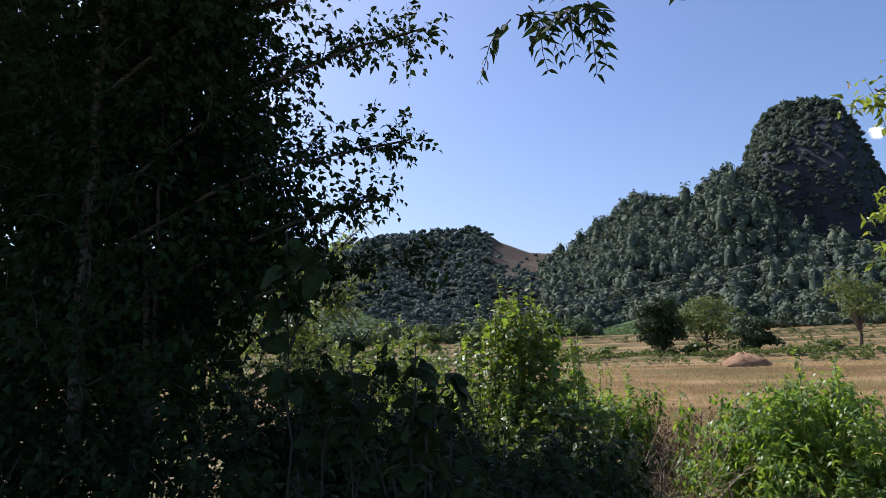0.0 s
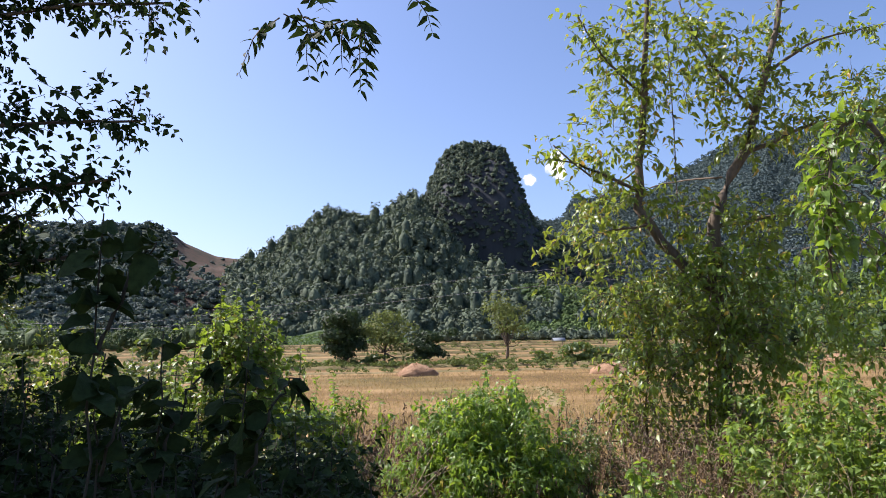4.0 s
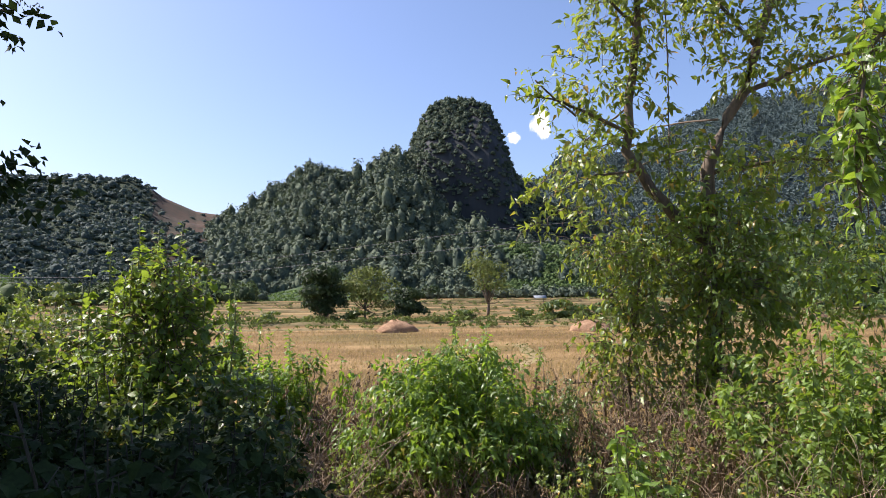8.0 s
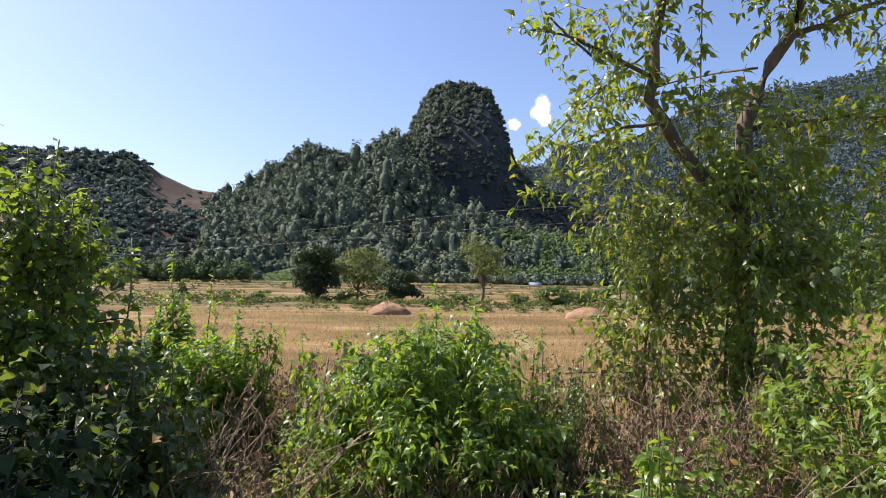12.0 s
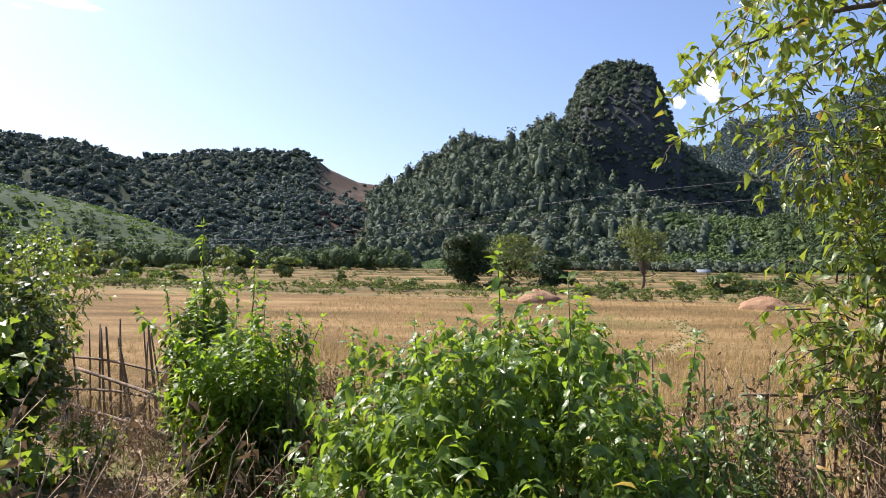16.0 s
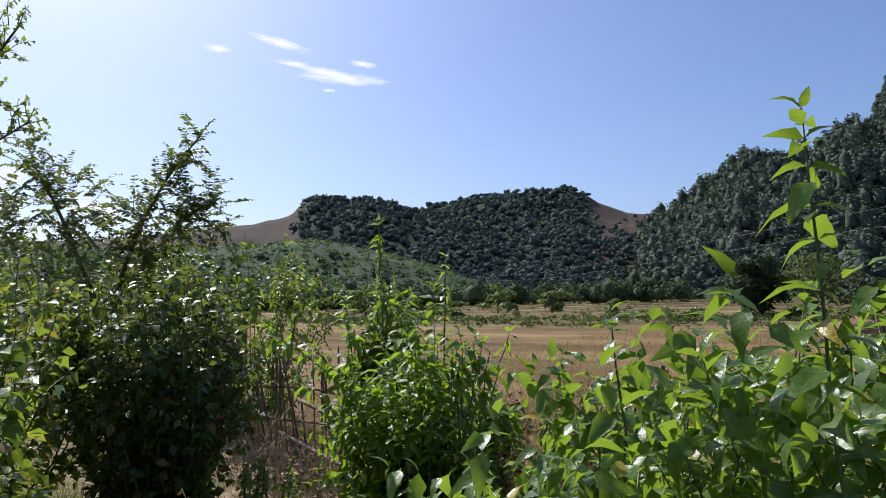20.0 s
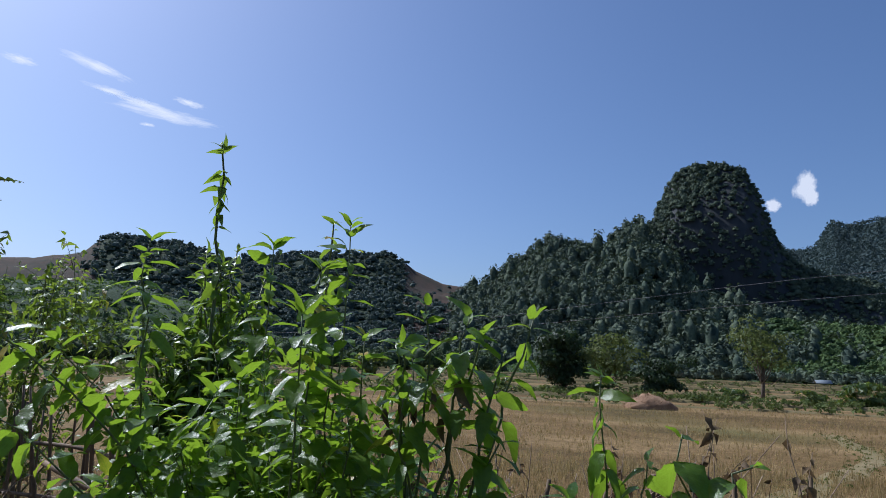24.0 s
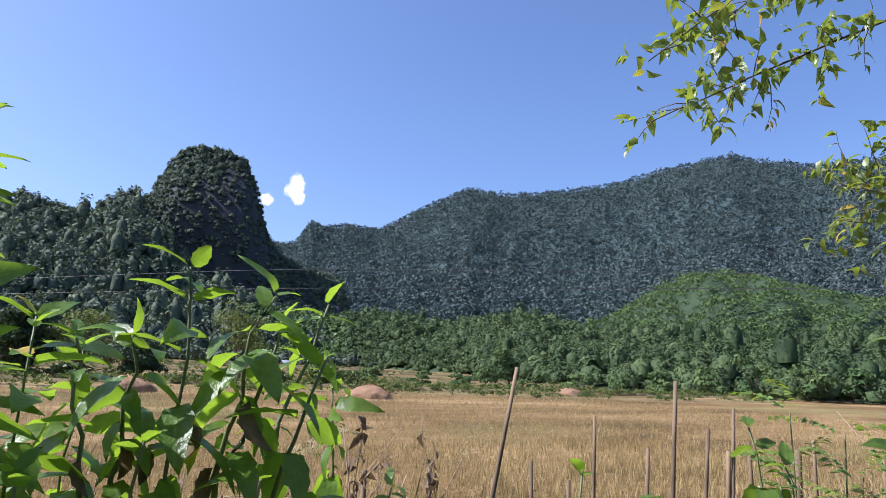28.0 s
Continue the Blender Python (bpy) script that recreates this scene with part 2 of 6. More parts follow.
LEAF_T = np.array([(0, 6, 1), (0, 1, 4), (1, 6, 7), (1, 7, 2), (1, 2, 5), (1, 5, 4), (2, 7, 3), (2, 3, 5)])


def leaf_shape(droop=0.25, fold=0.25, wide=0.36):
    """A pointed leaf of length 1 along x, folded on its midrib: base, midrib, midrib, tip, left pair, right pair."""
    return np.array([(0, 0, 0), (0.38, 0, -0.05 * droop), (0.72, 0, -0.35 * droop), (1, 0, -droop),
                     (0.30, wide, fold * wide), (0.64, wide * 0.66, fold * wide * 0.7 - 0.3 * droop),
                     (0.30, -wide, fold * wide), (0.64, -wide * 0.66, fold * wide * 0.7 - 0.3 * droop)])


SMALL_T = np.array([(0, 2, 4), (4, 2, 1), (0, 4, 3), (4, 1, 3)])


def small_leaf(droop, fold, wide):
    """A plainer folded leaf for small foliage: base, tip, two sides, middle of the rib."""
    return np.array([(0, 0, 0), (1, 0, -droop), (0.45, wide, fold * wide - 0.1 * droop), (0.45, -wide, fold * wide - 0.1 * droop), (0.5, 0, -0.15 * droop)])


def leaf_cloud(at, way, size, shape=None, spin=0.5):
    """Leaves at points, growing along way, faces roughly up."""
    at, way = np.asarray(at, float), unit(np.asarray(way, float))
    n = len(at)
    up = unit(np.array([0, 0, 1.0]) + rng.normal(0, spin, (n, 3)))
    side = unit(np.cross(up, way) + 1e-6)
    nor = np.cross(way, side)
    s = leaf_shape() if shape is None else shape
    v = at[:, None] + np.asarray(size).reshape(-1, 1, 1) * (s[None, :, :1] * way[:, None] + s[None, :, 1:2] * side[:, None] + s[None, :, 2:3] * nor[:, None])
    v = np.concatenate([v, np.broadcast_to(with_uv(s)[None, :, 3:], (n, len(s), 2))], 2)
    t = {8: LEAF_T, 5: SMALL_T}.get(len(s), FINE_T)
    return v.reshape(-1, 5), (t[None] + len(s) * np.arange(n)[:, None, None]).reshape(-1, 3)


def grow(start, way, length, steps, bend=0.12, lift=0.0, fall=0.0):
    """A wandering line."""
    p, d, out = np.array(start, float), unit(np.array(way, float)), [np.array(start, float)]
    for k in range(steps):
        d = unit(d + rng.normal(0, bend, 3) + [0, 0, lift - fall * (k / steps) ** 2])
        p = p + d * length / steps
        out.append(p)
    return np.array(out)


def ground_z(x, y):
    """Bank above the rice field: level path, slope to the fence, then down to the field."""
    x, y = np.asarray(x, float), np.asarray(y, float)
    yy = y + 0.32 * np.clip(x, -12, 12)
    z = np.interp(yy, [-30, -1, 3, 9.5, 11.2, 14.0, 400], [1.9, 1.85, 1.6, 1.1, 0.95, 0.0, 0.0])
    return z


def shrub(name, label, x, y, radius, height, stems, leaf, mat, density=1.0, lean=(0, 0), stem_mat=None, twigs=7, wide=0.36, droop=0.3, bare=0.2, category="shrub", group="", thick=0.012, spin=0.55, extra=(), parts=0, dome=0.4, dry=0, z0=None, paired=False, fine=False, sag=0.75):
    """A shrub: many stems from one foot, twigs off them, leaves along both."""
    z0 = float(ground_z(x, y)) - 0.04 if z0 is None else z0
    ob = base(name, x, y, z0, label, category, group)
    mains, lines, at, way, size = [], [], [], [], []
    dress = functools.partial(pair_leaves, sag=sag) if paired else add_leaves
    for k in range(stems):
        a, q = rng.uniform(0, 2 * np.pi), math.sqrt(rng.uniform(0, 1))
        r, h = radius * q, height * rng.uniform(0.72, 1.0) * (1 - dome * q ** 3)
        foot = np.array([0.3 * r * math.cos(a), 0.3 * r * math.sin(a), 0.0])
        tip = np.array([r * math.cos(a) + lean[0], r * math.sin(a) + lean[1], h])
        n = 9
        u = np.linspace(0, 1, n)[:, None]
        mid = (foot + tip) / 2 + [0.3 * r * math.cos(a) + 0.1 * radius * rng.normal(), 0.3 * r * math.sin(a) + 0.1 * radius * rng.normal(), 0.06 * h]
        pts = (1 - u) ** 2 * foot + 2 * u * (1 - u) * mid + u ** 2 * tip + rng.normal(0, (0.016 if paired else 0.010) * height, (n, 3)) * (u > 0)
        (mains if k < 12 else lines).append((pts, np.linspace(thick, thick * 0.25, n)))
        dress(pts, bare, leaf, density, at, way, size)
        for j in range(twigs):
            i = rng.integers(int(n * max(bare, 0.12)), n - 1)
            out = unit(np.array([pts[i, 0] - 0.3 * lean[0], pts[i, 1] - 0.3 * lean[1], 0.0]) + rng.normal(0, 0.5 * radius, 3)) + [0, 0, rng.uniform(0.0, 0.7)]
            tw = grow(pts[i], out, rng.uniform(0.18, 0.5) * min(radius, height * 0.5), 5, 0.18, 0.05, 0.25)
            lines.append((tw[::2], np.linspace(thick * 0.4, thick * 0.15, 3)))
            dress(tw, 0.15, leaf, density, at, way, size)
    for pts in extra:
        pts = bezier(np.asarray(pts, float) - [x, y, z0], 14) + rng.normal(0, 0.006, (14, 3))
        mains.append((pts, np.linspace(thick, thick * 0.3, 14)))
        dress(pts, max(0.25, bare), leaf * (0.92 if paired else 1.1), density * (1.0 if paired else 1.5), at, way, size)
    stalks = [piece("stem", *tubes([line], 6), stem_mat or M_STEM, ob) for line in mains]
    if lines:
        tagged(piece("branchwork", *tubes(lines[::2] if len(lines) > 300 else lines, 3), stem_mat or M_STEM, ob), kind="stuff")
    at, way, size = np.concatenate(at), np.concatenate(way), np.concatenate(size)
    keep = np.ones(len(at), bool)
    if dry:
        low = rng.choice(np.argsort(at[:, 2])[: len(at) // 2], dry, replace=False)
        keep[low] = False
        piece("dead_leaves", *leaf_cloud(at[low], unit(way[low] + [0, 0, -1.6]), size[low], small_leaf(0.5, 0.8, 0.22), 1.0), M_LEAF_DRY, ob, "withered brown hanging leaves").name = "withered_foliage"
    if parts:
        top = np.argsort(-at[:, 2] + 9.0 * ~keep)[: min(len(at), parts * 3)]
        pick = rng.choice(top, min(parts, len(top)), replace=False)
        keep[pick] = False
        near = [stalks[int(np.argmin([np.min(np.linalg.norm(line[0] - p, axis=1)) for line in mains]))] for p in at[pick]]
        single_leaves(near, at[pick], way[pick], size[pick], mat, droop, wide, spin)
    piece("foliage", *leaf_cloud(at[keep], way[keep], size[keep], (fine_leaf if fine else leaf_shape if leaf > 0.09 or paired else small_leaf)(droop, 0.3, wide), spin), mat, ob)
    return ob


def single_leaves(owners, at, way, size, mat, droop, wide, spin):
    """Leaves as objects of their own on a few shared meshes."""
    kinds = []
    for q in range(8):
        me = tri_mesh("leaf", with_uv(fine_leaf(droop * rng.uniform(0.4, 1.8), rng.uniform(0.1, 0.5), wide * rng.uniform(0.85, 1.15), rng.uniform(-0.12, 0.12), rng.uniform(0, 6))), FINE_T)
        me.materials.append(mat)
        kinds.append(me)
    for ob, p, w, s in zip(owners, at, way, size):
        w = unit(w)
        side = unit(np.cross(unit(np.array([0, 0, 1.0]) + rng.normal(0, spin, 3)), w) + 1e-6)
        m = Matrix(np.stack([w * s, side * s, np.cross(w, side) * s], 1).tolist()).to_4x4()
        m.translation = Vector(p.tolist())
        lf = new("leaf", kinds[int(rng.integers(8))])
        lf.parent, lf.matrix_basis = ob, m


FINE_N = 9


def fine_leaf(droop, fold, wide, bow=0.04, wave=1.0):
    """A leaf with a toothed, wavy edge and a short stalk, length 1 along x, bowed to one side."""
    u = np.linspace(0.08, 1, FINE_N)
    q = np.clip((u - 0.08) / 0.92, 0, 1)
    w = wide * 2.74 * q ** 0.6 * (1 - q) ** 0.9
    w[1:-1] *= 1 + 0.07 * (-1.0) ** np.arange(FINE_N - 2)
    z = -droop * u ** 2
    c = bow * u ** 2
    mid = np.stack([u, c, z], 1)
    lef = np.stack([u - 0.05 * w, c + w, z + fold * w + 0.16 * w * np.sin(9 * u + wave)], 1)
    rig = np.stack([u - 0.05 * w, c - w, z + fold * w + 0.16 * w * np.sin(8 * u + 2.1 * wave)], 1)
    stalk = np.array([(0, 0.012, 0), (0, -0.012, 0)])
    return np.concatenate([mid, lef, rig, stalk])


FINE_T = np.array([t for i in range(FINE_N - 1) for t in ((i, i + 1, FINE_N + 1 + i), (i, FINE_N + 1 + i, FINE_N + i), (i, 2 * FINE_N + 1 + i, i + 1), (i, 2 * FINE_N + i, 2 * FINE_N + 1 + i))] + [(3 * FINE_N, 3 * FINE_N + 1, 0)])[:, ::-1]


def add_leaves(pts, bare, leaf, density, at, way, size):
    """Pairs of leaves along a twig."""
    seg = np.linalg.norm(np.diff(pts, axis=0), axis=1).sum()
    n = max(3, int(density * seg / (leaf * 0.42)))
    u = bare + (1 - bare) * np.sort(rng.uniform(0, 1, n))
    idx = u * (len(pts) - 1)
    p = np.stack([np.interp(idx, range(len(pts)), pts[:, k]) for k in range(3)], 1)
    t = unit(np.stack([np.interp(idx, range(len(pts)), np.gradient(pts[:, k])) for k in range(3)], 1))
    out = unit(np.cross(t, rng.normal(0, 1, (n, 3))))
    at.append(p)
    way.append(unit(out + 0.45 * t + np.array([0, 0, -0.55]) * rng.uniform(0.1, 1.3, (n, 1))))
    size.append(leaf * rng.uniform(0.55, 1.15, n) * (1 - 0.35 * (u > 0.93)))


def pair_leaves(pts, bare, leaf, density, at, way, size, sag=0.75):
    """Opposite pairs of leaves, each pair turned a quarter from the last, smaller and steeper at the tip."""
    seg = np.linalg.norm(np.diff(pts, axis=0), axis=1).sum() * (1 - bare)
    n = max(2, int(density * seg / (leaf * 0.62)))
    u = np.clip(bare + (1 - bare) * (1 - (1 - np.linspace(0, 1, n)) ** 1.35) + rng.normal(0, 0.006, n), 0, 1)
    idx = u * (len(pts) - 1)
    p = np.stack([np.interp(idx, range(len(pts)), pts[:, k]) for k in range(3)], 1)
    t = unit(np.stack([np.interp(idx, range(len(pts)), np.gradient(pts[:, k])) for k in range(3)], 1))
    e1 = unit(np.cross(t, [0.31, 0.95, 0.05]))
    e2 = np.cross(t, e1)
    ang = (rng.uniform(0, 3.1) + np.arange(n) * 1.57 + rng.normal(0, 0.25, n))[:, None]
    out = np.cos(ang) * e1 + np.sin(ang) * e2
    tip = np.clip((u - 0.93) / 0.07, 0, 1)[:, None]
    for s in (-1, 1):
        at.append(p)
        way.append(unit(s * out + (0.3 + 0.9 * tip) * t + np.array([0, 0, -sag]) * (1 - tip) * rng.uniform(0.2, 1.6, (n, 1)) + rng.normal(0, 0.22, p.shape)))
        size.append(leaf * rng.uniform(0.5, 1.12, n) * (1 - 0.35 * tip[:, 0]) * (rng.uniform(0, 1, n) > 0.06).clip(0.3, 1))


def tuft_trees(xyz, rad, tall, tris=40, size=0.3):
    """Crowns of far trees: loose shells of small leaf clumps."""
    xyz, rad, tall = np.asarray(xyz, float), np.asarray(rad, float), np.asarray(tall, float)
    n = len(xyz)
    d = unit(rng.normal(0, 1, (n, tris, 3)))
    d[..., 2] = np.abs(d[..., 2]) * 1.0 - 0.25 * (rng.uniform(0, 1, (n, tris)) < 0.3)
    lump = 0.75 + 0.35 * rng.uniform(0, 1, (n, tris, 1))
    c = d * lump * np.stack([rad, rad, 0.5 * tall], -1)[:, None]
    c[..., 2] += (0.5 * tall)[:, None]
    c += xyz[:, None]
    s = (size * rad)[:, None, None] * rng.uniform(0.6, 1.4, (n, tris, 1))
    nor = unit(d + rng.normal(0, 0.45, d.shape))
    u = unit(np.cross(nor, rng.normal(0, 1, d.shape)))
    w = np.cross(nor, u)
    v = np.stack([c + s * u, c - 0.5 * s * u + 0.87 * s * w, c - 0.5 * s * u - 0.87 * s * w], 2)
    return v.reshape(-1, 3), np.arange(n * tris * 3).reshape(-1, 3)


def ico_cap():
    """The upper part of a small ball, as a pattern for the core of far crowns."""
    bm = bmesh.new()
    bmesh.ops.create_icosphere(bm, subdivisions=1, radius=1.0)
    bmesh.ops.delete(bm, geom=[v for v in bm.verts if v.co.z < -0.6], context="VERTS")
    bm.verts.index_update()
    v, t = np.array([w.co[:] for w in bm.verts]), np.array([[w.index for w in f.verts] for f in bm.faces])
    bm.free()
    return v, t


CAP_V, CAP_T = ico_cap()


def crown_trees(xyz, rad, tall, tufts=40, size=0.2, lumps=6):
    """Crowns of far trees: a dense core under lumps of small leaf clumps."""
    xyz, rad, tall = np.asarray(xyz, float), np.asarray(rad, float), np.asarray(tall, float)
    n, k = len(xyz), len(CAP_V)
    ext = np.stack([rad, rad, 0.5 * tall], -1)[:, None]
    top = xyz + np.stack([0 * rad, 0 * rad, 0.5 * tall], -1)
    core = CAP_V[None] * ext * 0.72 * rng.uniform(0.85, 1.1, (n, k, 1)) + top[:, None]
    V, T = core.reshape(-1, 3), (CAP_T[None] + k * np.arange(n)[:, None, None]).reshape(-1, 3)
    ld = unit(rng.normal(0, 1, (n, lumps, 3)))
    ld[:, 0] = unit(ld[:, 0] * 0.4 + [0, 0, 1.0])
    ld[..., 2] = np.abs(ld[..., 2]) - 0.25 * (np.arange(lumps) % 2)
    lr = rng.uniform(0.38, 0.62, (n, lumps))
    which = rng.integers(0, lumps, (n, tufts))
    row = np.arange(n)[:, None]
    d = unit(rng.normal(0, 1, (n, tufts, 3)))
    out = ld[row, which]
    d = np.where((d * out).sum(-1, keepdims=True) < -0.15, -d, d)
    c = (out * 0.52 + d * lr[row, which][..., None] * rng.uniform(0.85, 1.1, (n, tufts, 1))) * ext + top[:, None]
    s = (size * rad)[:, None, None] * rng.uniform(0.55, 1.45, (n, tufts, 1))
    nor = unit(d + [0, 0, 0.25] + rng.normal(0, 0.4, d.shape))
    u = unit(np.cross(nor, rng.normal(0, 1, d.shape)))
    w = np.cross(nor, u)
    v = np.stack([c + s * u, c - 0.5 * s * u + 0.87 * s * w, c - 0.5 * s * u - 0.87 * s * w], 2)
    return np.concatenate([V, v.reshape(-1, 3)]), np.concatenate([T, np.arange(n * tufts * 3).reshape(-1, 3) + len(V)])


def fbm(x, y, scale, seed=0.0, octaves=4):
    """Smooth noise for arrays, from rotated sines."""
    out, amp, k = np.zeros_like(np.asarray(x, float)), 1.0, 1.0 / scale
    for o in range(octaves):
        a = 1.3 * o + seed
        u, w = x * math.cos(a) + y * math.sin(a), -x * math.sin(a) + y * math.cos(a)
        out = out + amp * np.sin(u * k + seed * 3.1 + 1.7 * np.sin(w * k * 0.8 + o)) * np.sin(w * k * 1.1 + seed + 1.3 * np.sin(u * k * 0.7))
        amp, k = amp * 0.5, k * 2.1
    return out


EYE_Z = 3.4


class Hill:
    """A ridge seen along its length: crest given by bearing (degrees left of +y), height over the horizon and distance."""

    def __init__(self, crest, foot, back=0.5, shape=1.0, rough=4.0, seed=1.0, spur=0.0):
        c = np.array(sorted(crest))
        self.c, self.foot, self.back, self.shape, self.rough, self.seed, self.spur = c, foot, back, shape, rough, seed, spur

    def z(self, az, r):
        c = self.c
        el, dist = np.interp(az, c[:, 0], c[:, 1]), np.interp(az, c[:, 0], c[:, 2])
        foot = np.interp(az, c[:, 0], np.full(len(c), self.foot)) if np.isscalar(self.foot) else np.interp(az, *np.array(self.foot).T)
        top = EYE_Z + dist * np.tan(np.radians(el))
        u = np.clip((r - foot) / (dist - foot), 0, None)
        f = np.where(u <= 1, np.clip(u, 0, 1) ** self.shape, np.clip(1 - (u - 1) / self.back, 0, 1) ** 0.8)
        x, y = -r * np.sin(np.radians(az)), r * np.cos(np.radians(az))
        bump = self.rough * fbm(x, y, self.rough * 9, self.seed) * np.clip(4 * f * (1.02 - np.minimum(u, 1)), 0, 1)
        w = az * 0.42 + 0.0035 * r + 1.6 * np.sin(az * 0.21 + 0.004 * r + self.seed) + 0.5 * np.sin(az * 0.9 - 0.01 * r)
        crease = (1 - 2 * np.abs(np.sin(w))) + 0.5 * (1 - 2 * np.abs(np.sin(2.3 * w + 0.011 * r)))
        return top * f + bump + self.spur * crease * np.clip(5 * f * (1.0 - np.minimum(u, 1)), 0, 1) - 0.4

    def sheet(self, name, mat, na, nr, label, kind="structure"):
        c = self.c
        az = np.linspace(c[0, 0], c[-1, 0], na)
        fmin = self.foot if np.isscalar(self.foot) else min(p[1] for p in self.foot)
        far = c[:, 2].max()
        r = np.linspace(fmin * 0.97, far + (far - fmin) * self.back, nr)
        A, R = np.meshgrid(az, r, indexing="ij")
        Z = self.z(A, R)
        v = np.stack([-R * np.sin(np.radians(A)), R * np.cos(np.radians(A)), Z], -1).reshape(-1, 3)
        i = (np.arange(na - 1)[:, None] * nr + np.arange(nr - 1)[None]).ravel()
        t = np.concatenate([np.stack([i, i + nr, i + nr + 1], 1), np.stack([i, i + nr + 1, i + 1], 1)])
        ob = piece(name, v, t[:, ::-1], mat, None, "", True)
        return tagged(ob, label, "hill", "", kind)

    def scatter(self, n, lo=0.0, hi=1.08, az=None):
        c = self.c
        a0, a1 = az or (c[0, 0], c[-1, 0])
        a, u = rng.uniform(a0, a1, n), rng.uniform(lo, hi, n)
        dist = np.interp(a, c[:, 0], c[:, 2])
        foot = np.full(n, self.foot) if np.isscalar(self.foot) else np.interp(a, *np.array(self.foot).T)
        r = foot + (dist - foot) * u
        return np.stack([-r * np.sin(np.radians(a)), r * np.cos(np.radians(a)), self.z(a, r)], -1), a, u


def fronds(lines, leaf, gap):
    """Feathered leaves: leaflets in two even rows along each line."""
    at, way, size = [], [], []
    for pts in lines:
        seg = np.linalg.norm(np.diff(pts, axis=0), axis=1).sum()
        n = max(4, int(seg / gap))
        idx = np.linspace(0.15, 1, n) * (len(pts) - 1)
        p = np.stack([np.interp(idx, range(len(pts)), pts[:, k]) for k in range(3)], 1)
        t = unit(np.stack([np.interp(idx, range(len(pts)), np.gradient(pts[:, k])) for k in range(3)], 1))
        side = unit(np.cross(t, [0, 0, 1.0]) + 1e-6)
        for sgn in (-1, 1):
            at.append(p)
            way.append(unit(sgn * side + 0.55 * t + [0, 0, -0.15] + rng.normal(0, 0.15, p.shape)))
            size.append(leaf * rng.uniform(0.75, 1.1, n) * (1 - 0.4 * np.linspace(0, 1, n) ** 3))
    return np.concatenate(at), np.concatenate(way), np.concatenate(size)


def bezier(pts, n=12):
    """A smooth line through a few points."""
    pts = np.asarray(pts, float)
    u, k = np.linspace(0, len(pts) - 1, n), np.arange(len(pts))
    out = np.stack([np.interp(u, k, pts[:, c]) for c in range(3)], 1)
    for _ in range(2):
        out[1:-1] = 0.25 * out[:-2] + 0.5 * out[1:-1] + 0.25 * out[2:]
    return out


def tree(name, label, x, y, limbs, crowns, mat, leaf, twig=0.5, density=1.0, wide=0.3, droop=0.3, feathered=False, along=14, bark=None, category="tree", spin=0.6, sag=0.2, z0=None):
    """A tree: limbs are (points, foot radius, tip radius, leafy share); crowns are (centre, radii, twigs)."""
    z0 = float(ground_z(x, y)) - 0.05 if z0 is None else z0
    ob = base(name, x, y, z0, label, category)
    o = np.array([x, y, z0])
    twigs = []
    for i, (pts, r0, r1, leafy) in enumerate(limbs):
        line = bezier(pts, 16) - o
        line[1:-1] += rng.normal(0, 0.25 * r0, (14, 3))
        piece("trunk" if i == 0 else "limb", *tubes([(line, np.linspace(r0, r1, 16))], 8), bark or M_BARK, ob, "", True)
        seg = np.linalg.norm(np.diff(line, axis=0), axis=1).sum()
        for k in range(int(along * seg * leafy)):
            j = rng.uniform(1 - leafy, 1) * 15
            p = np.array([np.interp(j, range(16), line[:, c]) for c in range(3)])
            t = line[min(15, int(j) + 1)] - line[int(j) - (int(j) == 15)]
            twigs.append(grow(p, unit(t) * 0.5 + rng.normal(0, 0.6, 3) + [0, 0, 0.15], twig * rng.uniform(0.5, 1.2), 6, 0.15, 0.02, sag * 2))
    for c, rad, n in crowns:
        for k in range(n):
            d = unit(rng.normal(0, 1, 3))
            p = np.array(c) - o + d * np.array(rad) * rng.uniform(0.35, 0.95)
            twigs.append(grow(p, d + rng.normal(0, 0.5, 3) + [0, 0, 0.2], twig * rng.uniform(0.5, 1.2), 6, 0.15, 0.0, sag * 2))
    tagged(piece("branchwork", *tubes([(t[::2], np.linspace(0.006, 0.002, len(t[::2]))) for t in twigs[:: 1 + len(twigs) // 900]], 3), bark or M_BARK, ob), kind="stuff")
    if feathered:
        at, way, size = fronds(twigs, leaf, leaf * 0.42 / density)
    else:
        at, way, size = [], [], []
        for t in twigs:
            add_leaves(t, 0.1, leaf, density, at, way, size)
        at, way, size = np.concatenate(at), np.concatenate(way), np.concatenate(size)
    piece("crown", *leaf_cloud(at, way, size, (leaf_shape if 0.11 < leaf < 0.14 else small_leaf)(droop, 0.3, wide), spin), mat, ob)
    return ob

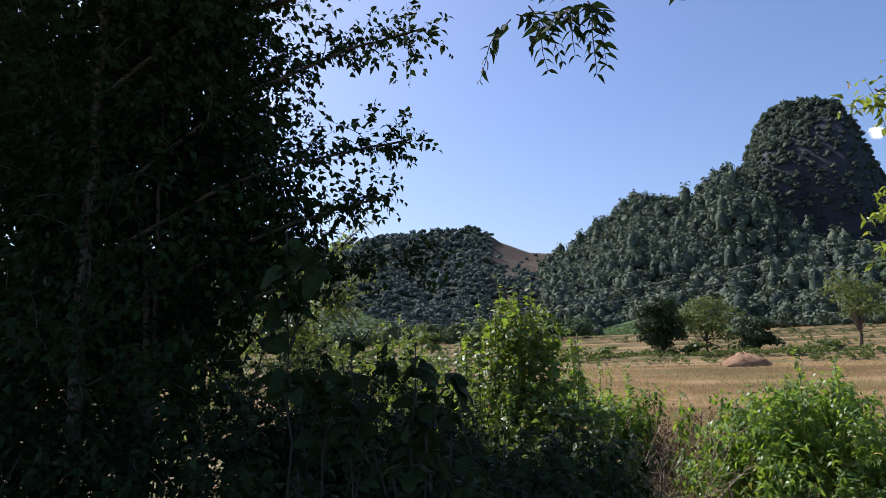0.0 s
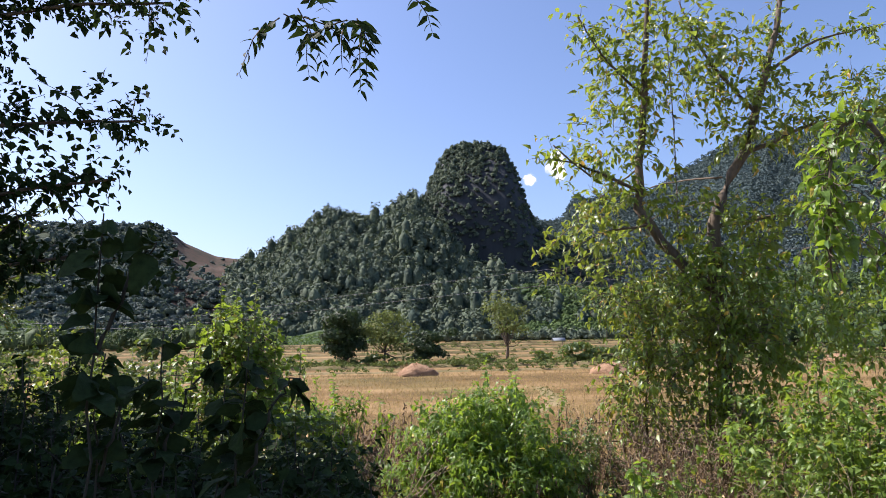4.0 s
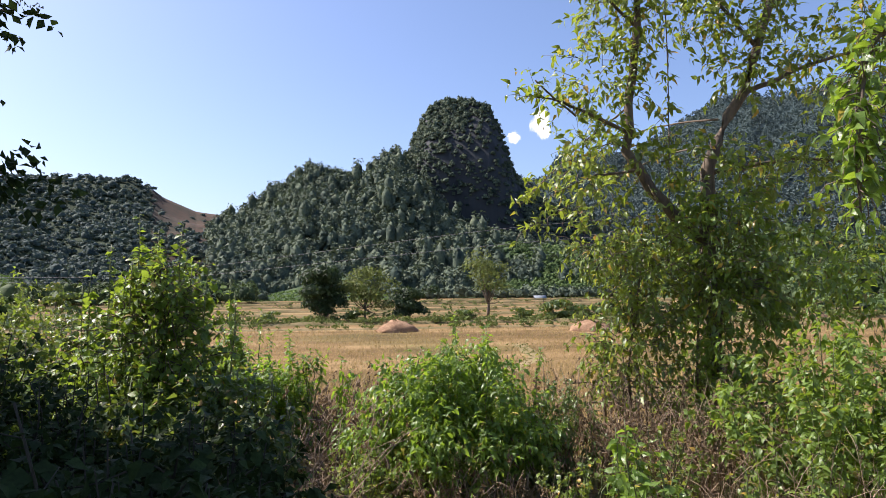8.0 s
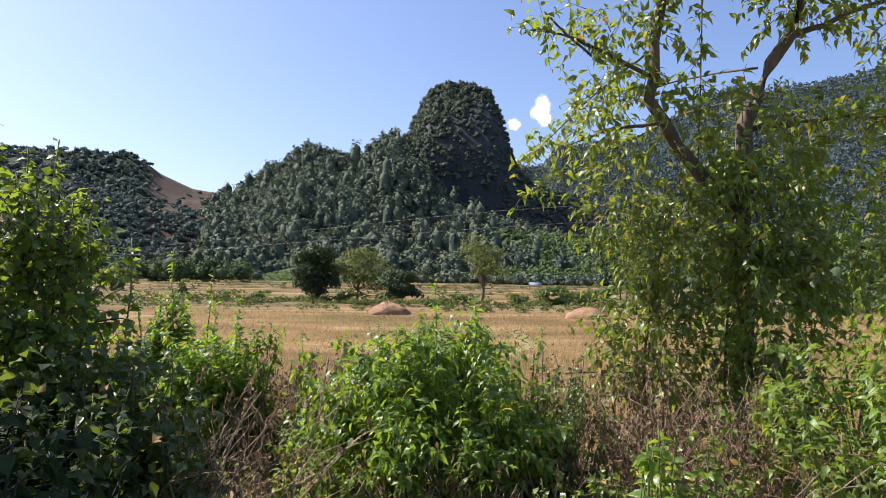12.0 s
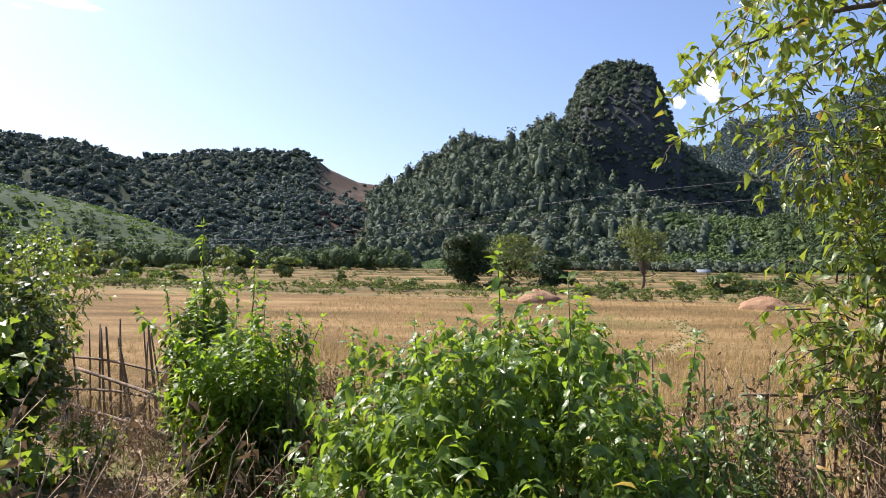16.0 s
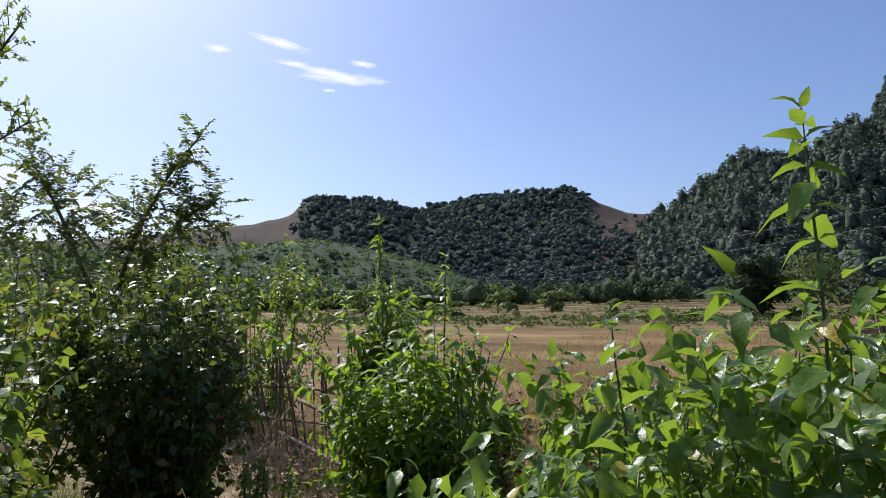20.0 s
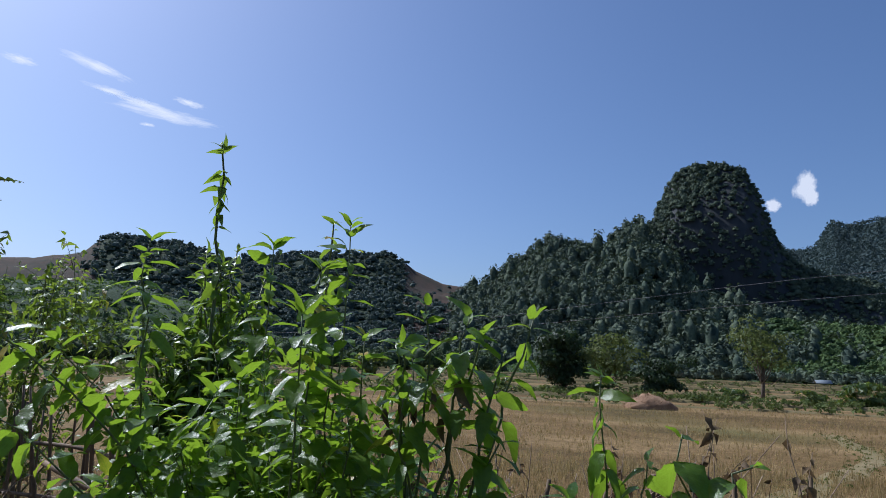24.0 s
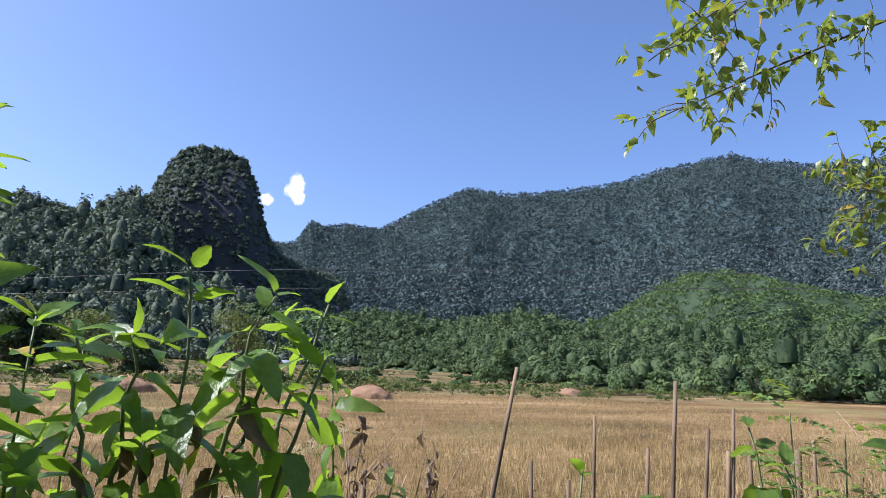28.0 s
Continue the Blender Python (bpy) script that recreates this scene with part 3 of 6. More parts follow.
# ---- ground ----
def make_ground():
    """One sheet from the path down the bank to the field and on to the horizon."""
    xs = np.concatenate([-np.geomspace(4200, 14, 34), np.linspace(-13, 13, 105), np.geomspace(14, 4200, 34)])
    ys = np.concatenate([-np.geomspace(4200, 5, 22), np.linspace(-4, 16, 81), np.geomspace(16.6, 4200, 70)])
    X, Y = np.meshgrid(xs, ys, indexing="ij")
    near = np.clip((16 - np.abs(Y - 4)) / 6, 0, 1) * np.clip((14 - np.abs(X)) / 4, 0, 1)
    Z = ground_z(X, Y) + 0.035 * fbm(X, Y, 0.5, 2.0) * near
    v = np.stack([X, Y, Z], -1).reshape(-1, 3)
    nx, ny = len(xs), len(ys)
    i = (np.arange(nx - 1)[:, None] * ny + np.arange(ny - 1)[None]).ravel()
    t = np.concatenate([np.stack([i, i + ny, i + ny + 1], 1), np.stack([i, i + ny + 1, i + 1], 1)])
    m, nt, b = material("field_ground")
    pos = position(nt)
    sep = nt.nodes.new("ShaderNodeSeparateXYZ")
    nt.links.new(pos, sep.inputs[0])
    plots = nt.nodes.new("ShaderNodeMapping")
    plots.inputs["Scale"].default_value, plots.inputs["Rotation"].default_value = (0.4, 1.0, 1.0), (0, 0, 0.06)
    nt.links.new(pos, plots.inputs[0])
    straw = ramp(nt, noise_tex(nt, 0.11, 6, 0.68, plots.outputs[0]), [(0.36, (0.110, 0.078, 0.032)), (0.5, (0.230, 0.155, 0.068)), (0.64, (0.40, 0.290, 0.145))])
    fine = ramp(nt, noise_tex(nt, 5.0, 6, 0.75, pos), [(0.3, (0.35, 0.33, 0.3)), (0.7, (1.15, 1.1, 1.05))])
    straw = mix(nt, 1.0, straw, fine, "MULTIPLY")
    green = ramp(nt, noise_tex(nt, 0.035, 4, 0.6, pos), [(0.52, (0, 0, 0)), (0.66, (0.55, 0.55, 0.55))])
    straw = mix(nt, green, straw, (0.14, 0.15, 0.05))
    litter = ramp(nt, noise_tex(nt, 9.0, 6, 0.75, pos), [(0.3, (0.06, 0.042, 0.026)), (0.5, (0.20, 0.14, 0.085)), (0.68, (0.42, 0.32, 0.20))])
    grassy = ramp(nt, noise_tex(nt, 1.1, 4, 0.6, pos), [(0.45, (0, 0, 0)), (0.6, (0.7, 0.7, 0.7))])
    litter = mix(nt, grassy, litter, (0.10, 0.13, 0.035))
    edge = nt.nodes.new("ShaderNodeMapRange")
    edge.inputs[1].default_value, edge.inputs[2].default_value = 0.05, 0.6
    nt.links.new(sep.outputs[2], edge.inputs[0])
    nt.links.new(mix(nt, edge.outputs[0], straw, litter), b.inputs["Base Color"])
    b.inputs["Roughness"].default_value, b.inputs["Specular IOR Level"].default_value = 0.95, 0.1
    bp = nt.nodes.new("ShaderNodeBump")
    bp.inputs["Strength"].default_value, bp.inputs["Distance"].default_value = 0.7, 0.05
    nt.links.new(noise_tex(nt, 7.0, 6, 0.75, pos), bp.inputs["Height"])
    nt.links.new(bp.outputs[0], b.inputs["Normal"])
    ob = piece("ground", v, t, m, None, "", True)
    tagged(ob, "harvested rice field of dry straw and a littered bank", "ground", "", "structure")


make_ground()

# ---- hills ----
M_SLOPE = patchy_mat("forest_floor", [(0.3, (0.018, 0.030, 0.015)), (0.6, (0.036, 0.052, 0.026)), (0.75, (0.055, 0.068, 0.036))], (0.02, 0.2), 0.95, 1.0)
M_CLEAR = patchy_mat("cleared_slope", [(0.3, (0.034, 0.038, 0.024)), (0.44, (0.046, 0.041, 0.027)), (0.56, (0.074, 0.048, 0.033)), (0.75, (0.100, 0.062, 0.043))], (0.02, 0.15), 0.95, 0.6)
M_GREENSLOPE = patchy_mat("grassy_slope", [(0.3, (0.028, 0.050, 0.027)), (0.55, (0.052, 0.080, 0.037)), (0.75, (0.085, 0.11, 0.052))], (0.03, 0.3), 0.95, 0.5)


def forest(name, label, pts, rad, mat, tris, size=0.22, squash=1.5, rare=0.04, loose=False):
    r = rad[0] + (rad[1] - rad[0]) * rng.beta(1.2, 2.4, len(pts))
    h = r * squash * rng.uniform(0.75, 1.35, len(pts)) * np.where(rng.uniform(0, 1, len(pts)) < rare, 1.6, 1.0)
    pts = pts - np.stack([0 * r, 0 * r, 0.2 * r], 1)
    ob = piece(name, *(tuft_trees if loose else crown_trees)(pts, r, h, tris, size), mat)
    return tagged(ob, label, "forest", "", "stuff")


right_mountain = Hill([(-8, 7.15, 1900), (-12.6, 9.75, 1900), (-13.8, 9.15, 1850), (-14.9, 9.45, 1800), (-15.8, 10.75, 1800), (-16.3, 11.45, 1800), (-17.3, 10.95, 1800), (-19.4, 11.45, 1800), (-22, 11.25, 1800), (-25.2, 12.95, 1800),
                       (-29.6, 15.15, 1800), (-33.7, 14.75, 1800), (-38.6, 15.15, 1800), (-43, 15.70, 1800), (-46.2, 16.60, 1800), (-52, 17.50, 1800), (-54.6, 16.70, 1800), (-58.2, 16.10, 1800), (-63, 16.20, 1800), (-78, 14.90, 1800)], 700, 0.4, 1.25, 30, 1.7, 6)
# Mountain sheet carries the same painted haze as its trees.
M_FARSLOPE_HAZE = patchy_mat("haze_tinted_far_floor", [(0.3, (0.036, 0.058, 0.060)), (0.5, (0.046, 0.072, 0.072)), (0.75, (0.058, 0.088, 0.084))], (0.004, 0.03), 0.95)
right_mountain.sheet("mountain_right", M_FARSLOPE_HAZE, 420, 110, "long forested mountain range, blue haze put into its colour")
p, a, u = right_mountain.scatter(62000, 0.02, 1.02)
forest("mountain_forest", "dense forest cover on the far mountain, tinted for haze", p, (3, 6.5), M_FARFOREST_HAZE, 9, 0.45, 2.2, 0.02, True)

foothill = Hill([(-24, 0.5, 800), (-30, 1.2, 850), (-36, 2.2, 900), (-40, 3.2, 900), (-43, 5.2, 900), (-46, 7.2, 920), (-48.5, 8.3, 940), (-51.5, 8.4, 950), (-54, 7.7, 950), (-57, 6.9, 950), (-62, 5.8, 900), (-78, 5, 900)], 330, 0.5, 1.3, 12, 4.2, 9)
M_FOOTHILL = patchy_mat("scrubby_slope", [(0.3, (0.022, 0.038, 0.022)), (0.55, (0.036, 0.058, 0.029)), (0.75, (0.055, 0.080, 0.038))], (0.02, 0.15), 0.95, 0.8)
foothill.sheet("foothill_right", M_FOOTHILL, 120, 50, "light green foothill with scrub and clearings")
p, a, u = foothill.scatter(20000, 0.0, 1.0)
k = fbm(p[:, 0], p[:, 1], 45, 3.0) + 0.5 * rng.normal(0, 1, len(p)) > -0.7
forest("foothill_scrub", "scrub and trees on the foothill", p[k], (1.6, 5.0), M_PLANT, 12, 0.36, 1.3, 0.03, True)

tower = Hill([(0.5, 3.86, 575), (-1.5, 7.86, 570), (-2.6, 11.06, 570), (-3.5, 13.16, 570), (-4.2, 14.46, 570), (-4.9, 15.66, 570), (-5.6, 16.16, 570), (-6.8, 16.46, 570), (-8.9, 16.21, 570), (-10.2, 15.56, 570), (-10.8, 14.56, 570), (-11.2, 13.56, 572), (-12.1, 10.86, 575), (-12.6, 9.26, 580), (-14, 7.76, 590), (-15.5, 7.16, 590), (-16.8, 7.16, 590), (-18.8, 6.56, 590), (-19.4, 4.86, 590), (-20.2, 0.86, 590)], 500, 0.5, 0.26, 4, 2.4)
tower.sheet("karst_tower", M_ROCK, 230, 70, "steep limestone karst tower, cliff shade put into its rock colour")
p, a, u = tower.scatter(5200, 0.0, 1.12)
k = rng.uniform(0, 1, len(p)) < np.where(a > -6.4, 1.0, np.where(u > 0.9, 1.0, np.where(a > -13.0, np.where(u < 0.12, 0.9, np.where(a > -8.2, np.where(u > 0.45, 0.8, 0.35), 0.22)), 0.5)))
forest("tower_forest", "trees and creepers covering the karst tower", p[k], (0.9, 4.0), M_FOREST, 40, 0.26, 1.5, 0.03)

ridge = Hill([(13.5, 4.97, 560), (11.8, 5.77, 540), (10.3, 6.67, 530), (7.9, 8.57, 520), (5.7, 10.17, 520), (3, 9.67, 520), (1.2, 9.57, 520), (-0.2, 10.67, 525), (-1.4, 11.37, 530), (-2.6, 11.07, 530), (-4.0, 9.65, 520), (-6, 6.85, 500), (-8, 4.85, 480), (-11, 3.85, 450), (-16, 2.65, 430), (-22, 1.15, 430)], 330, 0.6, 0.95, 5, 0.6)
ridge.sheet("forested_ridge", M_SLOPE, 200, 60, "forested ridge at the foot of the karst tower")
p, a, u = ridge.scatter(5600, 0.0, 1.05)
forest("ridge_forest", "dense tropical trees on the ridge", p, (1.8, 6.0), M_FOREST, 46, 0.23, 2.4, 0.07)

def emergent(hill, az, u, r, lift, name, label):
    """A tall tree standing out over the canopy: bare trunk and a flat, broken crown."""
    az, u = np.array([az]), np.array([u])
    dist, foot = np.interp(az, hill.c[:, 0], hill.c[:, 2]), hill.foot
    rr = foot + (dist - foot) * u
    x, y, z = float(-rr[0] * math.sin(radians(az[0]))), float(rr[0] * math.cos(radians(az[0]))), float(hill.z(az, rr)[0])
    ob = base(name, x, y, z - 1, label, "tree", "emergent trees")
    piece("trunk", *tubes([(bezier([(0, 0, -1), (0.3, 0, lift * 0.6), (0, 0, lift + r)], 8), np.linspace(0.4, 0.15, 8))], 6), M_BARK, ob)
    c = np.stack([rng.normal(0, 0.5 * r, 5), rng.normal(0, 0.3 * r, 5), lift + r * rng.uniform(0.0, 0.9, 5)], 1)
    piece("crown", *crown_trees(c, np.full(5, 0.55 * r) * rng.uniform(0.7, 1.1, 5), np.full(5, 0.55 * r), 40, 0.26), M_FOREST, ob)


for ea, eu, er, el in ((5.6, 1.0, 4.2, 3.0), (5.0, 1.0, 3.2, 2.0), (4.2, 0.99, 3.0, 2.0), (2.0, 1.0, 3.2, 3.0), (1.3, 1.0, 2.6, 2.5), (-0.3, 1.0, 3.0, 2.0), (-1.0, 1.0, 4.6, 3.5), (-1.8, 1.0, 4.8, 4.0), (-2.4, 0.98, 4.0, 3.0), (7.4, 1.0, 2.6, 2.0), (8.8, 1.0, 2.4, 1.5), (-4.6, 0.85, 4.0, 3.0), (-7.6, 0.9, 4.2, 3.5), (-9.0, 0.9, 3.6, 3.0), (0.4, 0.8, 4.0, 4.0), (3.2, 0.75, 4.0, 4.0), (6.4, 0.6, 3.6, 4.0), (-2.8, 0.7, 4.2, 4.0)):
    emergent(ridge, ea, eu, er, el, "emergent_tree", "tall forest tree standing above the canopy")

hill_mid = Hill([(8, 5.60, 860), (11.7, 6.35, 850), (14.6, 6.70, 850), (17, 7.70, 850), (18, 8.40, 850), (19.4, 9.15, 850), (23.5, 8.95, 850), (27.9, 8.65, 850), (31, 8.10, 850), (36, 7.00, 850), (44, 5.00, 850)], 430, 0.5, 1.15, 9, 5.1)
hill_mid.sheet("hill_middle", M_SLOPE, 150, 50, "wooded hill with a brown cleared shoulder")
shoulder = Hill([(11.7, 6.35, 850), (14.6, 6.70, 850), (17, 7.70, 850), (17.9, 8.32, 850)], 430, 0.5, 1.15, 9, 5.1)
shoulder.sheet("cleared_shoulder", M_CLEAR, 50, 50, "brown cleared shoulder of the wooded hill").location.z = 0.9
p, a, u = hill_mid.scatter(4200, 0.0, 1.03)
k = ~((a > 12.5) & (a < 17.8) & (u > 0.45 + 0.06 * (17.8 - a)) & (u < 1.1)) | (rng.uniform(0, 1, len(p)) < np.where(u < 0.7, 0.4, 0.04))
forest("hill_forest", "dark forest on the middle hill, tinted blue for haze", p[k], (2.4, 6.6), M_MIDFOREST_HAZE, 22, 0.30, 1.2)

hill_left = Hill([(24, 4.10, 640), (27, 5.90, 660), (30, 7.20, 690), (32.7, 7.65, 700), (35, 8.30, 700), (37, 8.70, 700), (41.3, 8.90, 700), (42.2, 8.30, 700), (43.4, 7.20, 720), (47, 6.40, 740), (60, 4.90, 740), (80, 3.90, 740)], 400, 0.5, 1.1, 8, 3.3)
hill_left.sheet("hill_left", M_SLOPE, 160, 50, "wooded hill beside a bare brown rise")
bare_rise = Hill([(42.2, 8.30, 702), (43.4, 7.20, 720), (47, 6.40, 740), (60, 4.90, 740), (80, 3.90, 740)], 400, 0.5, 1.1, 8, 3.3)
bare_rise.sheet("bare_rise", M_CLEAR, 90, 50, "bare brown rise beside the wooded hill").location.z = 0.9
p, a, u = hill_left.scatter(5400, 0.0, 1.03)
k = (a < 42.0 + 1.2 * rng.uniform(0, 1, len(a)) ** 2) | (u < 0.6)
forest("hill_left_forest", "dark forest on the hill, tinted blue for haze", p[k], (2.2, 6.0), M_MIDFOREST_HAZE, 22, 0.30, 1.2)

slope_left = Hill([(27, 1.2, 380), (30.9, 2.7, 400), (35.6, 4.2, 400), (38.5, 4.9, 400), (40.6, 5.3, 400), (46, 4.8, 400), (60, 4.6, 400), (80, 4.0, 400)], 240, 0.6, 1.1, 4, 7.3)
slope_left.sheet("slope_left", M_GREENSLOPE, 100, 40, "light green cultivated slope")
p, a, u = slope_left.scatter(3600, 0.0, 1.0)
forest("slope_scrub", "low pale green scrub on the slope", p, (0.8, 2.2), M_PALE, 14, 0.4, 0.7, 0.0, True)
p, a, u = slope_left.scatter(420, 0.0, 0.75)
forest("slope_trees", "dark bushes and small trees dotted over the slope", p, (0.9, 2.8), M_PLANTTREE, 60, 0.17, 1.6)

plantation = Hill([(-5.2, 0.15, 380), (-6.5, 1.65, 385), (-9.5, 3.35, 390), (-11.9, 4.15, 390), (-14.4, 3.75, 385), (-19, 3.55, 370), (-22.4, 3.65, 360), (-27.4, 2.85, 330), (-32, 3.55, 300), (-36, 2.65, 280), (-40, 1.85, 260), (-46, 0.85, 250)], [(-46, 125), (-40, 120), (-34, 130), (-28, 240), (-20, 300), (-5, 320)], 0.6, 1.0, 4, 6.1)
plantation.sheet("plantation_hill", M_GREENSLOPE, 140, 44, "low hill planted with pale green bushes")
p, a, u = plantation.scatter(5200, 0.0, 1.03)
k = a > -19
forest("plantation_bushes", "rows of pale green bushes on the low hill", p[k], (1.0, 3.0), M_PLANT, 28, 0.28, 1.1)
forest("plantation_trees", "broad dark trees on the low hill", p[~k], (1.4, 4.2), M_PLANTTREE, 70, 0.17, 1.5)

belt_right = Hill([(-30, 0.8, 260), (-36, 2.2, 240), (-44, 2.8, 230), (-52, 2.6, 220), (-62, 2.6, 220), (-78, 2.6, 220)], [(-78, 110), (-60, 105), (-40, 108), (-30, 140)], 0.6, 1.0, 2.5, 8.1)
belt_right.sheet("wood_right", M_SLOPE, 80, 30, "low wooded rise at the edge of the field")
p, a, u = belt_right.scatter(2200, 0.0, 1.0)
forest("wood_right_trees", "mixed trees and bamboo along the field edge", p, (0.9, 3.2), M_PLANTTREE, 150, 0.11, 2.0)

# belt of trees along the far edge of the field
n = 1500
a = rng.uniform(-30, 60, n)
r = rng.uniform(290, 335, n) - 60 * np.clip((a - 12) / 30, 0, 1)
p = np.stack([-r * np.sin(np.radians(a)), r * np.cos(np.radians(a)), np.zeros(n)], -1)
k = (a < -1.5) | (a > 9) | (r > 333)
p = p[k]
forest("field_edge_trees", "belt of trees along the far edge of the field", p, (1.4, 4.4), M_FOREST, 46, 0.23, 1.6)
a = 10 + 55 * rng.uniform(0, 1, 700)
r = rng.uniform(225, 285, 700) - 30 * np.clip((a - 20) / 30, 0, 1)
p = np.stack([-r * np.sin(np.radians(a)), r * np.cos(np.radians(a)), np.zeros(700)], -1)
forest("field_edge_trees", "taller dark trees before the cultivated slope", p, (1.8, 4.6), M_PLANTTREE, 90, 0.15, 2.0)


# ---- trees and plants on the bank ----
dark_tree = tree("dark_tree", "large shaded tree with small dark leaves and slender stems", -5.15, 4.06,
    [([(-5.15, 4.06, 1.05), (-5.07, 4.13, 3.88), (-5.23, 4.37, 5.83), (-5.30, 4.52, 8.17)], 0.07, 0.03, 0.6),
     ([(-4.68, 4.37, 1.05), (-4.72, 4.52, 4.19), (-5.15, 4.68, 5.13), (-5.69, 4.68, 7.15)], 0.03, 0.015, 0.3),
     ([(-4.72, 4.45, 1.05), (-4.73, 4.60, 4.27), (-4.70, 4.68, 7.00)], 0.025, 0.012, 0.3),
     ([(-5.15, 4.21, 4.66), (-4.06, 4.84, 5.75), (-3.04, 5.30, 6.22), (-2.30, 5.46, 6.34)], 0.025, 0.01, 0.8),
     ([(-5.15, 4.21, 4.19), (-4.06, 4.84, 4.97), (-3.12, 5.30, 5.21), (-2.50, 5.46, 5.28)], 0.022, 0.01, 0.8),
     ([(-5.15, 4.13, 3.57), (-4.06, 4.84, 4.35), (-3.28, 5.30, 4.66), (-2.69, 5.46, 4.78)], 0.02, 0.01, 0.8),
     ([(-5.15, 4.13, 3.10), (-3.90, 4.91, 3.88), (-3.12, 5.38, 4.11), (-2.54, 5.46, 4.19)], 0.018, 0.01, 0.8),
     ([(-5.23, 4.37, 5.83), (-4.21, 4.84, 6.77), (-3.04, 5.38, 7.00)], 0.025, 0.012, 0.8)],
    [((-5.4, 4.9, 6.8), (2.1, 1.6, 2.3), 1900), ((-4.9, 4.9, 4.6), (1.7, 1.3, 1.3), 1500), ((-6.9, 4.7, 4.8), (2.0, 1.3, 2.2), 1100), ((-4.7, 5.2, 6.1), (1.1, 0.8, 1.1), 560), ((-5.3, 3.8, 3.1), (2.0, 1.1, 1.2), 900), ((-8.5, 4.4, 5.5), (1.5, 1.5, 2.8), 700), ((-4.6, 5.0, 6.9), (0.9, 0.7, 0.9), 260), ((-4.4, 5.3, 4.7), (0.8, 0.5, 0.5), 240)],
    M_LEAF_SHADE, 0.088, 0.45, 0.9, 0.32, 0.2, along=34)
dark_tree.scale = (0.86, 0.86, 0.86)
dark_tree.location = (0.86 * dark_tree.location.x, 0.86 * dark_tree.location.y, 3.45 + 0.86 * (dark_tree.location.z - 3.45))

tree("backing_tree", "dense tree crowding behind slender stems, shade put into its leaf colour", -6.8, 6.1,
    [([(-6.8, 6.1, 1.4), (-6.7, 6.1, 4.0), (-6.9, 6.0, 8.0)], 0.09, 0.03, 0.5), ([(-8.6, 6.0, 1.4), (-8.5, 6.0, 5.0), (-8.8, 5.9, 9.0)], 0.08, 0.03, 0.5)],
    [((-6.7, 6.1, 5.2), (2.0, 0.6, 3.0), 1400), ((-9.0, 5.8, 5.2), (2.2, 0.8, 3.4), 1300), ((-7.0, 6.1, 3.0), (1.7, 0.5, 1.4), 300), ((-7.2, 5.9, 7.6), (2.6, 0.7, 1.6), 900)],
    M_LEAF_SHADE, 0.17, 0.6, 1.0, 0.34, 0.3)
# Added out of view, up towards the sun, to shade path and dark tree.
tree("shade_tree", "unseen spreading tree added to cast shade over the path", -12.6, 4.6,
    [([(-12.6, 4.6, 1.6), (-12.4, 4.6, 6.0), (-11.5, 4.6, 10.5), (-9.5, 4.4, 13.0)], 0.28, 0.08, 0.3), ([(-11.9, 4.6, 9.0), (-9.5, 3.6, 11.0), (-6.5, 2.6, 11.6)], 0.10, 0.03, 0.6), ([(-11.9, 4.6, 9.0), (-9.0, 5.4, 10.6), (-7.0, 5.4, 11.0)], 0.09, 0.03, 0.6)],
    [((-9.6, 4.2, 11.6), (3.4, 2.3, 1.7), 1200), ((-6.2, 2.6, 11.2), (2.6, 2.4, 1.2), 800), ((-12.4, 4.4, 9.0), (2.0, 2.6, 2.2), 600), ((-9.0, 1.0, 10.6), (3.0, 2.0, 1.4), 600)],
    M_LEAF_SHADE, 0.28, 0.9, 1.0, 0.36, 0.3)

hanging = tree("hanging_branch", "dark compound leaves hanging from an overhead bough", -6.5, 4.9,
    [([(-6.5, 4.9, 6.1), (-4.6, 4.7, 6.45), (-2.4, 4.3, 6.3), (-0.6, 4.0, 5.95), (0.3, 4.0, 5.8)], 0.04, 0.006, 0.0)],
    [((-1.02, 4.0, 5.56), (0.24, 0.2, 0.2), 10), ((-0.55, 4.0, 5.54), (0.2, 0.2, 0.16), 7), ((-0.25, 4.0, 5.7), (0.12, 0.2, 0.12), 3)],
    M_LEAF_SHADE, 0.13, 0.40, 0.83, 0.2, 0.2, feathered=True, category="branch", sag=0.5, z0=6.05)

